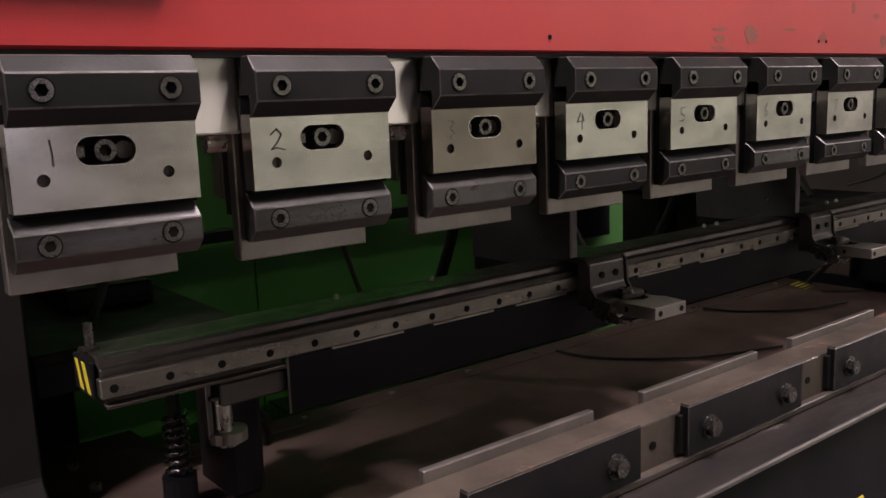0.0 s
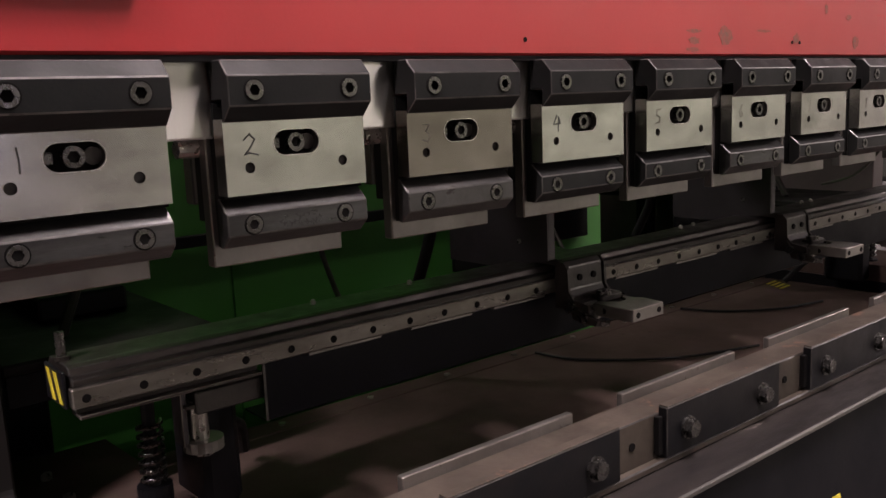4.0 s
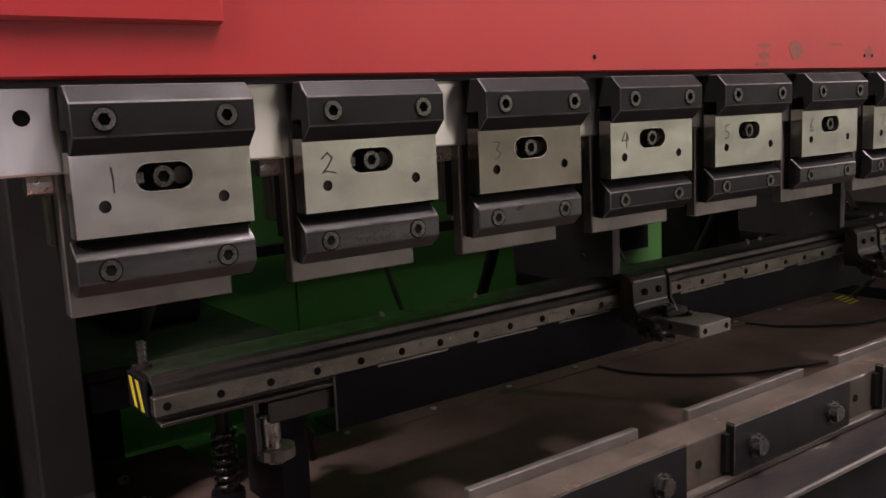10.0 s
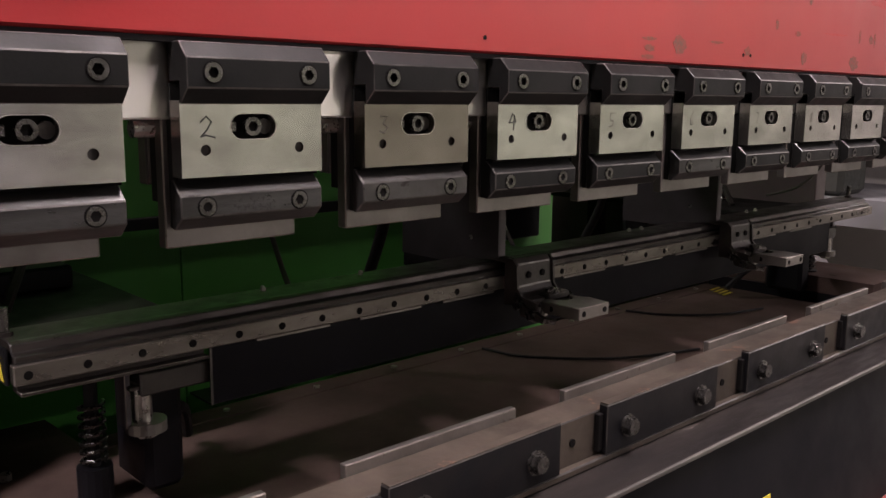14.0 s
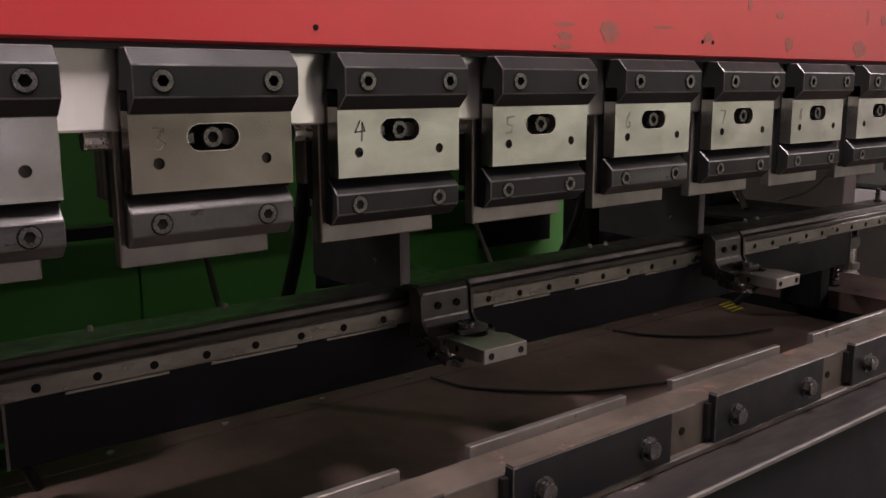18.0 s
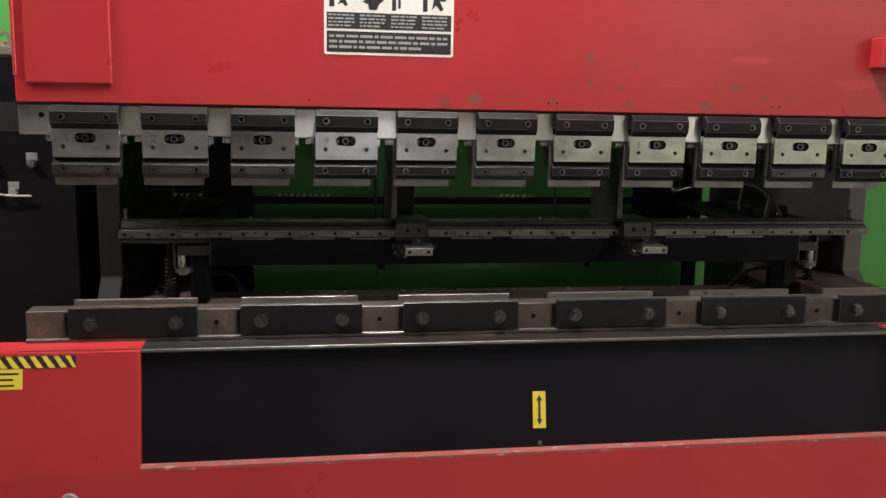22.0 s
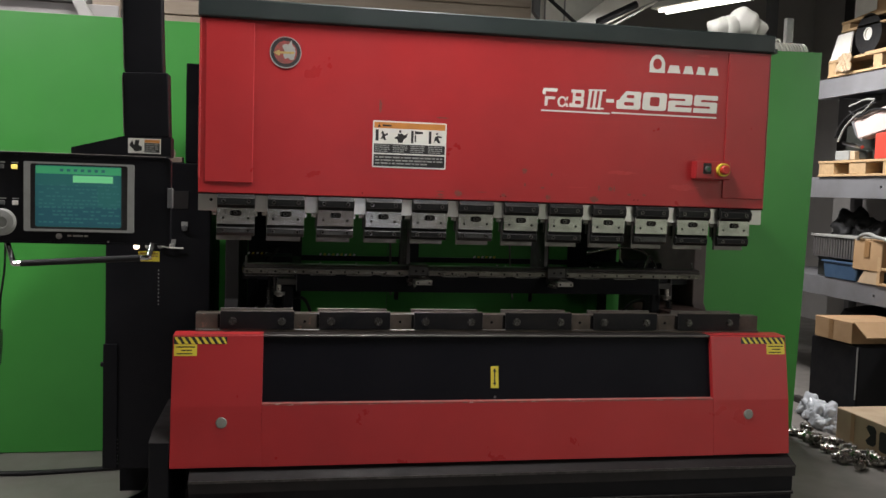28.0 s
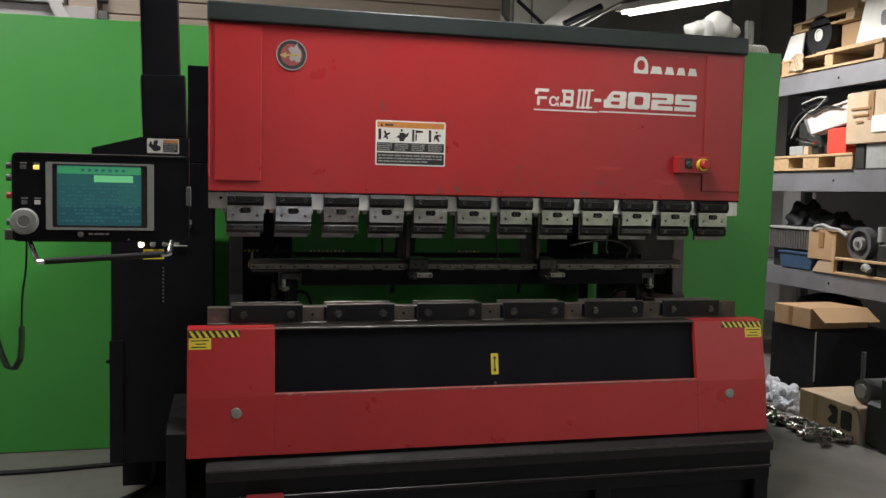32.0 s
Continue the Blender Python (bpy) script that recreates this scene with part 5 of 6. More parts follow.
part("bezel_inner", pierced(rounded(-0.700, -0.364, 1.214, 1.450, 0.006), [rounded(-0.684, -0.386, 1.222, 1.446, 0.008)], PY - 0.007, PY), INK, housing)
screen = part("screen", prism(rounded(-0.684, -0.386, 1.222, 1.446, 0.008), "y", PY - 0.004, PY), glow("screen_teal", (0.02, 0.095, 0.088), 0.9), housing, "lit teal screen")
part("screen_field", box(-0.683, -0.387, PY - 0.0043, PY - 0.0038, 1.224, 1.296), glow("screen_blue_teal", (0.014, 0.062, 0.078), 0.9), screen)
part("screen_field", box(-0.683, -0.470, PY - 0.0043, PY - 0.0038, 1.2965, 1.372), glow("screen_dark_teal", (0.018, 0.080, 0.086), 0.9), screen)
part("screen_header", box(-0.682, -0.388, PY - 0.0046, PY - 0.004, 1.415, 1.443), glow("screen_green", (0.05, 0.28, 0.12), 0.9), screen)
part("screen_field", box(-0.555, -0.416, PY - 0.0050, PY - 0.004, 1.385, 1.411), glow("screen_pale_green", (0.14, 0.46, 0.20), 1.0), screen)
MARK = glow("screen_marks", (0.028, 0.108, 0.104), 0.9)
rnd = random.Random(3)
for r in range(11):
    z = 1.236 + 0.0135 * r
    bm = bmesh.new()
    x = -0.672
    while x < -0.40:
        w = rnd.uniform(0.006, 0.022)
        if rnd.random() < 0.62:
            box(x, x + w, PY - 0.0046, PY - 0.004, z, z + 0.006, 0, bm)
        x += w + 0.006
    tagged(part("screen_writing", bm, MARK, screen), kind="stuff")
bm = bmesh.new()
for k in range(7):
    box(-0.60 + 0.024 * k, -0.588 + 0.024 * k, PY - 0.0052, PY - 0.0046, 1.424, 1.434, 0, bm)
tagged(part("screen_writing", bm, MARK, screen), kind="stuff")
part("hand_wheel", lathe([(0.049, 0), (0.049, 0.012), (0.044, 0.02), (0.022, 0.022), (0.020, 0.018), (0.001, 0.018)], pose(-0.797, PY, 1.235, 90), 32), GREYPLASTIC, housing, "pale grey hand wheel")
for x, z, m in ((-0.755, 1.436, LAMPYELLOW), (-0.752, 1.306, WHITE), (-0.80, 1.436, DARKGREY), (-0.797, 1.306, DARKGREY)):
    part("key", box(x - 0.010, x + 0.010, PY - 0.006, PY, z - 0.008, z + 0.008, 0.0015), m, housing, "lit yellow key" if m is LAMPYELLOW else "")
    part("key_legend", box(x - 0.011, x + 0.013, PY - 0.0006, PY, z + 0.013, z + 0.017), GREYPLASTIC, housing)
part("maker_badge", lathe([(0.011, 0), (0.011, 0.003), (0.001, 0.004)], pose(-0.603, PY, 1.188, 90)), CHROME, housing)
bars("badge_writing", -0.575, -0.48, 1.183, 1.197, 1, PY, CHROME, housing, 8)
for z in (1.44, 1.395, 1.33, 1.23):
    part("side_knob", rod((X0 + 0.004, PY + 0.017, z), (X0 - 0.022, PY + 0.017, z), 0.012, 12), surface("stop_red_knob", (0.5, 0.04, 0.03), None, 0.4) if z == 1.33 else DARKGREY, housing)
part("side_switch", box(X0 - 0.03, X0 + 0.003, PY + 0.004, PY + 0.029, 1.165, 1.205, 0.004), DARKGREY, housing)
for z0, z1 in ((1.30, 1.375),):
    part("latch", box(X1 - 0.012, X1 + 0.006, PY - 0.008, PY + 0.03, z0, z1, 0.003), DARKGREY, housing)
part("screw", rod((-0.432, PY, 1.17), (-0.432, PY - 0.002, 1.17), 0.004, 8), CHROME, housing)
# pale strips paint in the lamp reflection along the housing edges
part("rim_edge", box(X0 + 0.020, X1 - 0.020, PY - 0.004, PY + 0.012, Z1, Z1 + 0.0028, 0.001), EDGEPALE, housing, "pale strip painted as the lamp's glint on the top edge")
part("rim_edge", box(X0 - 0.002, X0, PY - 0.004, PY + 0.008, Z0 + 0.03, Z1 - 0.02), EDGEPALE, housing)
handle = part("grip", rod((-0.72, PY - 0.05, 1.090), (-0.31, PY - 0.05, 1.117), 0.012, 14), RUBBER, con, "black rubber grip bar")
for a, b in (((-0.785, PY + 0.02, 1.160), (-0.745, PY - 0.05, 1.088)), ((-0.745, PY - 0.05, 1.088), (-0.712, PY - 0.05, 1.0905)), ((-0.318, PY - 0.05, 1.1165), (-0.282, PY - 0.05, 1.119)), ((-0.282, PY - 0.05, 1.119), (-0.275, PY - 0.01, 1.165))):
    part("handle_end", rod(a, b, 0.010, 12), CHROME, handle, "chromed handle end")
part("hood", prism([(-0.565, 1.490), (-0.565, 1.514), (-0.385, 1.562), (-0.214, 1.562), (-0.214, 1.490)], "y", PY + 0.01, PY + 0.10), BLACK, con, "sloped black hood")
part("arm_lower", box(-0.382, -0.222, PY + 0.02, PY + 0.112, 1.562, 1.80, 0.003), BLACK, con)
part("arm", box(-0.376, -0.240, PY + 0.024, PY + 0.108, 1.80, 4.2, 0.003), BLACK, con, "black arm rising to the ceiling")
# reflected light down the arm's left edge, as pale strips
part("arm_edge", box(-0.379, -0.376, PY + 0.022, PY + 0.030, 1.81, 4.19), EDGEPALE, con, "pale strip painted as the light glint on the arm edge")
part("arm_edge", box(-0.385, -0.382, PY + 0.018, PY + 0.026, 1.575, 1.79), EDGEPALE, con)
warn = part("warning_sticker", box(-0.366, -0.250, PY + 0.0085, PY + 0.01, 1.501, 1.556), WHITE, con, "small warning sticker with an orange header")
part("sticker_panel", box(-0.308, -0.254, PY + 0.0078, PY + 0.0085, 1.505, 1.540), INK, warn)
part("sticker_header", box(-0.308, -0.254, PY + 0.0078, PY + 0.0085, 1.541, 1.552), ORANGE, warn)
part("sticker_shape", prism([(-0.362, 1.53), (-0.352, 1.548), (-0.345, 1.53), (-0.340, 1.55), (-0.326, 1.55), (-0.329, 1.532), (-0.316, 1.525), (-0.318, 1.512), (-0.340, 1.507)], "y", PY + 0.0078, PY + 0.0085), INK, warn)
bars("writing_bar", -0.305, -0.258, 1.507, 1.538, 4, PY + 0.0078, GREYPLASTIC, warn, 6)

# the arm leans a little
LEAN = Matrix.Translation((-0.31, 0, 1.575)) @ pose(0, 0, 0, 0, -1.8, 0) @ Matrix.Translation((0.31, 0, -1.575))
for ob in con.children:
    if ob.name.startswith("arm"):
        ob.matrix_local = LEAN

coil = thing("coiled_cord", "black coiled cord hanging under the control pendant", "cord", HANG)
pts = [(-0.80, PY + 0.05, 1.165), (-0.805, PY + 0.05, 1.05), (-0.818, PY + 0.05, 0.95), (-0.822, PY + 0.05, 0.83)]
part("cord_end", tube(pts, 0.004, 6), RUBBER, coil)
loop = [(-0.822, 0.83), (-0.822, 0.77), (-0.828, 0.71), (-0.848, 0.672), (-0.872, 0.680), (-0.892, 0.73), (-0.910, 0.80), (-0.92, 0.90), (-0.92, 1.02), (-0.90, 1.12)]
fine = []
for i in range(len(loop) - 1):
    for s in range(14):
        u = s / 14
        fine.append((loop[i][0] * (1 - u) + loop[i + 1][0] * u, loop[i][1] * (1 - u) + loop[i + 1][1] * u))
helix = []
for i, (cx, cz) in enumerate(fine):
    if cz > 0.84:
        helix.append((cx, PY + 0.05, cz))
        continue
    for s in range(3):
        a = 2 * math.pi * (i * 3 + s) / 6
        helix.append((cx + 0.010 * math.cos(a), PY + 0.05 + 0.010 * math.sin(a), cz))
part("coil", tube(helix, 0.0032, 6, closed=True), RUBBER, coil)

# ---- on the floor and on top of the machine ----
for pts, r in (([(-2.2, 0.85, FLOOR + 0.012), (-1.5, 1.0, FLOOR + 0.012), (-1.0, 1.02, FLOOR + 0.012), (-0.55, 1.08, FLOOR + 0.012)], 0.013),
               ([(-1.05, -0.2, FLOOR + 0.014), (-0.75, 0.25, FLOOR + 0.014), (-0.5, 0.55, FLOOR + 0.014), (-0.42, 0.62, FLOOR + 0.05), (-0.40, 0.66, 0.03)], 0.016)):
    tagged(part("floor_cable", tube(pts, r), RUBBER), "black power cable lying on the concrete floor", "cable")
jugs = thing("plastic_bag", "crumpled white plastic bag on top of the machine", "bag")
bm = bmesh.new()
for cx, cz, r in ((2.305, 2.200, 0.078), (2.185, 2.175, 0.054), (2.37, 2.185, 0.052), (2.24, 2.18, 0.06)):
    made = bmesh.ops.create_icosphere(bm, subdivisions=3, radius=r, matrix=Matrix.Translation((cx, 0.2, cz)))["verts"]
    for v in made:
        d = noise.noise(v.co * 22) * 0.016
        v.co += (v.co - Vector((cx, 0.2, cz))).normalized() * d
        v.co.z = max(v.co.z, 2.119)
part("crumpled_film", bm, WHITE, jugs, "", True)
sack = thing("plastic_sack", "limp translucent plastic sack on top of the machine", "bag")
bm = bmesh.new()
made = bmesh.ops.create_icosphere(bm, subdivisions=3, radius=0.078, matrix=Matrix.Translation((2.47, 0.42, 2.185)))["verts"]
for v in made:
    v.co += (v.co - Vector((2.47, 0.42, 2.185))).normalized() * noise.noise(v.co * 18) * 0.02
    v.co.z = max(v.co.z, 2.119)
    v.co.x = min(v.co.x, 2.52)
part("film", bm, GREYPLASTIC, sack, "", True)
part("rear_shelf", box(2.30, 2.55, 0.30, 0.55, 2.095, 2.118), BAND, press)
motor = thing("electric_motor", "pale finned electric motor standing behind the machine", "motor", pose(3.36, 1.56, 2.285))
part("stand", box(-0.1, 0.1, -0.1, 0.1, FLOOR - 2.285, -0.06, 0.01), BLACK, motor)
part("shell", rod((-0.11, 0, 0.02), (0.11, 0, 0.02), 0.078, 24), WHITE, motor)
for k in range(11):
    part("fin", rod((-0.10 + 0.02 * k, 0, 0.02), (-0.092 + 0.02 * k, 0, 0.02), 0.09, 24), WHITE, motor)
part("eye", pierced(ring(-0.06, 0.115, 0.022, sides=16), [ring(-0.06, 0.115, 0.013, sides=12)], -0.006, 0.006), WHITE, motor)

# ---- storage rack to the side of the partition ----
RX = 4.60
rack = thing("storage_rack", "grey steel storage rack loaded with boxes and pallets", "rack")
LEVELS = [(2.398, 0.155), (1.590, 0.168), (0.768, 0.152)]
for z, h in LEVELS:
    beam = part("shelf_beam", pierced([(0.60, z - h), (3.90, z - h), (3.90, z), (0.60, z)], [ring(2.21, z - 0.082, 0.012, sides=12)], 0, 0.05), SHELFSTEEL, rack, "grey steel shelf beam")
    beam.matrix_local = Matrix.Translation((RX + 0.05, 0, 0)) @ pose(0, 0, 0, 0, 0, 90)
    part("beam_step", box(RX + 0.05, RX + 0.075, 0.60, 3.90, z - 0.05, z - 0.01, 0.003), SHELFSTEEL, rack)
    part("rear_beam", box(RX + 1.0, RX + 1.05, 0.60, 3.90, z - h, z, 0.004), SHELFSTEEL, rack)
    part("shelf_deck", box(RX + 0.076, RX + 0.999, 0.60, 3.90, z - 0.010, z - 0.003), SHELFSTEEL, rack)
    for y in (0.9, 1.6, 2.3, 3.0, 3.6):
        part("cross_bar", box(RX + 0.05, RX + 1.0, y, y + 0.05, z - 0.06, z - 0.012, 0.003), SHELFSTEEL, rack)
for y in (0.53, 3.90):
    for x in (RX, RX + 1.0):
        part("upright", box(x, x + 0.09, y, y + 0.07, FLOOR, 3.9, 0.004), SHELFSTEEL, rack)
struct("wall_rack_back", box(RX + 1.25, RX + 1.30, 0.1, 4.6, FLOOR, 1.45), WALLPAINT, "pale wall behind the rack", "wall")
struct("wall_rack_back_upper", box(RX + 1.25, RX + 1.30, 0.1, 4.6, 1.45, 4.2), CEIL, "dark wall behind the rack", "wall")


def carton(y0, y1, z0, z1, depth, x=RX + 0.03, mat=None, label="brown cardboard box on the rack shelf", tape=True, tilt=0.0):
    """A closed carton whose front faces -x: sagging flaps with a gap between them, tape and a dented edge."""
    c = thing("cardboard_box", label, "box", pose(x, (y0 + y1) / 2, z0, tilt, 0, 0), "boxes on the rack")
    w, h = (y1 - y0) / 2, z1 - z0
    bm = box(0, depth, -w, w, 0, h, 0.004)
    for v in bm.verts:
        v.co += Vector((noise.noise(v.co * 7 + Vector((x, y0, z0))), noise.noise(v.co * 9 + Vector((z0, y0, x))), 0)) * 0.006
    part("carton", bm, mat or CARD, c)
    if tape:
        part("tape", box(-0.006, -0.004, -0.03, 0.03, h * 0.45, h - 0.003), TAPE, c)
        part("tape", box(0.003, depth - 0.003, -0.03, 0.03, h + 0.005, h + 0.006), TAPE, c)
    for s in (-1, 1):
        part("flap", box(0.002, depth - 0.002, s * 0.003 if s > 0 else -w + 0.002, w - 0.002 if s > 0 else -0.003, h + 0.001, h + 0.005, 0.001), mat or CARD, c)
    return c


def pallet(y0, y1, z, x=RX - 0.02, depth=1.0, top=0.135, ends=0.10):
    """A pallet seen from its end: deck boards, runners with dark gaps between, bottom boards."""
    p = thing("wooden_pallet", "pale wooden pallet on the rack shelf", "pallet", None, "pallets on the rack")
    for k in range(6):
        a = x + depth * k / 6
        part("slat", box(a, a + depth / 6 - 0.03, y0, y1, z + top - 0.02, z + top, 0.002), PALLET, p)
    for k in range(3):
        b = y0 + (y1 - y0 - ends) * k / 2
        part("block", box(x + 0.008, x + depth - 0.04, b, b + ends, z + 0.019, z + top - 0.02, 0.003), PALLET, p)
    for k in range(3):
        a = x + (depth - 0.09) * k / 2
        part("slat", box(a, a + 0.09, y0, y1, z, z + 0.019, 0.002), PALLET, p)
    return p


def crumple(name, label, category, balls, material, low, rough=0.5, freq=12):
    """A soft heap: lumpy overlapping clumps, flattened where it lies."""
    bm = bmesh.new()
    for x, y, z, r in balls:
        c = Vector((x, y, z))
        for v in bmesh.ops.create_icosphere(bm, subdivisions=4, radius=r, matrix=Matrix.Translation(c))["verts"]:
            v.co += (v.co - c) * (noise.noise(v.co * freq) * rough + noise.noise(v.co * freq * 3) * rough * 0.35)
            v.co.z = max(v.co.z, low)
    return tagged(part(name, bm, material, None, "", True), label, category)


BINPINK = surface("pinkish_white_plastic", (0.62, 0.50, 0.46), (0.52, 0.42, 0.39), 0.4, 0, 5, 120, 0.06)
# top shelf: a loaded pallet with a second one above it
pallet(1.72, 2.93, 2.400, top=0.137)
tagged(part("timber_board", box(RX - 0.03, RX - 0.008, 1.72, 2.46, 2.515, 2.545, 0.003), PALLET), "pale board nailed along the pallet edge", "board")
roll = thing("paper_roll", "black roll with a white core on the pallet", "roll")
part("roll_body", pierced(ring(0, 0, 0.155, sides=32), [ring(0, 0, 0.05, sides=20)], 0, 0.5), RUBBER, roll)
part("core", pierced(ring(0, 0, 0.05, sides=20), [ring(0, 0, 0.040, sides=20)], -0.004, 0.5), WHITE, roll)
part("core_plug", prism(ring(0, 0, 0.040, sides=20), "y", 0.01, 0.02), WHITE, roll)
roll.matrix_world = Matrix.Translation((RX + 0.02, 2.50, 2.694)) @ pose(0, 0, 0, 0, 0, -90)
tagged(part("paper_sheet", prism([(2.94, 2.539), (2.84, 2.735), (2.66, 2.74), (2.69, 2.539)], "x", RX + 0.0, RX + 0.012), WHITE), "curled sheet of white paper leaning on the pallet", "paper")
for y in (2.32, 2.72):
    tagged(part("timber_block", box(RX + 0.16, RX + 0.6, y - 0.045, y + 0.045, 2.539, 2.75, 0.004), PALLET), "timber block under the upper pallet", "timber", "timber blocks")
tagged(part("brown_carton_side", box(RX + 0.10, RX + 0.5, 2.08, 2.33, 2.539, 2.752, 0.006), CARD), "brown cardboard box between two pallets", "box")
pallet(2.10, 2.84, 2.754, RX + 0.02, 0.8, 0.085)
carton(2.10, 2.72, 2.841, 3.12, 0.5, RX + 0.05, CARD, "brown cardboard box with a white label on the upper pallet")
tagged(part("paper_label", prism([(2.70, 2.85), (2.44, 2.87), (2.44, 3.06), (2.70, 3.06)], "x", RX + 0.036, RX + 0.039), WHITE), "white paper sheet fixed to a cardboard box", "paper")
tub = thing("white_tub", "large white plastic tub on the pallet", "tub")
part("tub_body", prism([(2.05, 2.540), (1.96, 2.86), (1.30, 2.86), (1.36, 2.540)], "x", RX + 0.0, RX + 0.6, bevel=0.012), WHITE, tub)
part("tub_recess", prism(rounded(1.50, 1.78, 2.64, 2.75, 0.03), "x", RX - 0.002, RX + 0.001), DARKGREY, tub)
part("tub_rim", box(RX - 0.02, RX + 0.62, 1.28, 1.985, 2.855, 2.885, 0.008), WHITE, tub)
rope = thing("rope_coil", "tangle of pale rope hanging over the pallet edge", "rope")
rnd = random.Random(5)
for s in range(3):
    pts = [(RX - 0.035 - 0.02 * rnd.random(), 2.66 + 0.07 * math.sin(i * 1.3 + s) + 0.02 * s, 2.49 + 0.07 * math.cos(i * 1.9 + 2 * s)) for i in range(12)]
    part("strand", tube(pts, 0.009, 6), CARDPALE, rope)
# middle shelf
pallet(1.99, 2.98, 1.592, top=0.128, ends=0.2)
carton(1.52, 2.045, 1.782, 2.165, 0.45, RX - 0.04, CARDPALE, "pale cardboard box with writing and a white label")
tagged(part("paper_label", box(RX - 0.052, RX - 0.047, 1.56, 1.76, 1.86, 1.98), WHITE), "white paper label on a cardboard box", "paper")
for k, (a, b) in enumerate(((1.78, 1.99), (1.80, 1.97), (1.86, 1.93))):
    tagged(part("box_writing", box(RX - 0.052, RX - 0.047, a, b, 2.035 - 0.05 * k, 2.05 - 0.05 * k), TAPE), "line of dark writing on a cardboard box", "writing", "writing on the box")
for y0, y1, mat in ((1.45, 1.853, GREYPLASTIC), (1.87, 1.97, DARKMACHINE)):
    tagged(part("steel_block", box(RX - 0.01, RX + 0.4, y0, y1, 1.592, 1.781, 0.006), mat), "painted steel block under a cardboard box", "block", "blocks on the shelf")
tagged(part("red_box", box(RX - 0.01, RX + 0.25, 2.075, 2.295, 1.722, 1.920, 0.003), REDBOX), "bright red box on the pallet", "box")
bin_ = thing("plastic_bin", "tilted pinkish white plastic bin on the pallet", "bin", pose(RX - 0.02, 2.30, 1.985, -9, 0, 0))
part("bin_body", prism([(-0.25, -0.075), (0.20, -0.075), (0.25, 0.085), (-0.27, 0.085)], "x", 0, 0.5, bevel=0.008), BINPINK, bin_)
part("bin_rim", box(-0.015, 0.51, -0.285, 0.265, 0.080, 0.10, 0.004), BINPINK, bin_)
part("bin_lining", box(0.02, 0.48, -0.24, 0.23, 0.101, 0.106, 0.002), DARKGREY, bin_)
tagged(part("bin_support", box(RX + 0.08, RX + 0.5, 2.30, 2.58, 1.722, 1.93, 0.004), DARKMACHINE), "dark metal box under the plastic bin", "box")
tagged(part("grey_panel", prism([(2.84, 2.05), (2.56, 2.07), (2.58, 1.90), (2.66, 1.86), (2.77, 1.93)], "x", RX + 0.16, RX + 0.19), SHELFSTEEL), "grey steel panel leaning on the shelf", "panel")
tagged(part("panel_support", box(RX + 0.2, RX + 0.6, 2.60, 2.95, 1.722, 2.02, 0.01), DARKMACHINE), "dark machine part behind the panel", "machine part")
for k, pts in enumerate(([(2.74, 1.90), (2.66, 2.02), (2.52, 2.09), (2.36, 2.13), (2.26, 2.14)], [(2.70, 1.87), (2.62, 1.98), (2.50, 2.06), (2.40, 2.09), (2.30, 2.155)], [(2.58, 2.14), (2.48, 2.16), (2.38, 2.175), (2.28, 2.165)], [(2.58, 2.10), (2.46, 2.05), (2.30, 2.09), (2.10, 2.075)])):
    tagged(part("loose_cable", tube([(RX - 0.045, y, z) for y, z in pts], 0.008, 6), GREYPLASTIC if k in (1, 2) else RUBBER), "loose cable draped over the bin", "cable", "cables on the bin")
tagged(part("steel_tube", rod((RX - 0.02, 2.43, 1.815), (RX + 0.05, 2.76, 1.865), 0.015, 12), CHROME), "short bright steel tube lying on metal blocks", "tube")
tagged(part("dark_casting", box(RX + 0.03, RX + 0.4, 2.44, 2.60, 1.722, 1.80, 0.012), DARKMACHINE), "small dark casting on the pallet", "machine part")
tagged(part("pale_metal_block", box(RX - 0.01, RX + 0.12, 2.60, 2.775, 1.722, 1.797, 0.004), GREYPLASTIC), "small pale metal block on the pallet", "block")
tagged(part("brass_block", box(RX - 0.01, RX + 0.10, 2.53, 2.59, 1.722, 1.79, 0.004), CARDPALE), "small brass coloured block on the pallet", "block")
# lower shelf
RIBGREY = surface("dull_rib_steel", (0.15, 0.14, 0.135), (0.11, 0.10, 0.095), 0.5, 0.2, 20, 200, 0.05)
crate = thing("metal_basket", "grey ribbed metal basket with a bright rim on the shelf", "basket")
part("basket_body", box(RX + 0.02, RX + 0.5, 2.46, 3.04, 0.930, 1.100, 0.004), DARKGREY, crate)
for k in range(17):
    part("rib", box(RX + 0.010, RX + 0.021, 2.465 + 0.034 * k, 2.482 + 0.034 * k, 0.935, 1.095), RIBGREY, crate)
part("rim", box(RX + 0.000, RX + 0.51, 2.45, 3.05, 1.098, 1.118, 0.004), GREYPLASTIC, crate)
blue = thing("blue_bin", "blue plastic bin on the shelf", "bin")
part("bin_body", prism([(2.82, 0.770), (2.85, 0.905), (2.40, 0.905), (2.43, 0.770)], "x", RX - 0.01, RX + 0.4, bevel=0.008), BLUEPLASTIC, blue)
part("bin_rim", box(RX - 0.020, RX + 0.41, 2.39, 2.86, 0.895, 0.912, 0.004), BLUEPLASTIC, blue)
tagged(part("bin_spacer", box(RX + 0.06, RX + 0.4, 2.45, 3.03, 0.913, 0.929, 0.003), DARKMACHINE), "dark board between the bins", "board")
tagged(part("bin_stand", box(RX + 0.08, RX + 0.45, 2.87, 3.05, 0.770, 0.912, 0.003), DARKMACHINE), "dark block under the basket", "block")
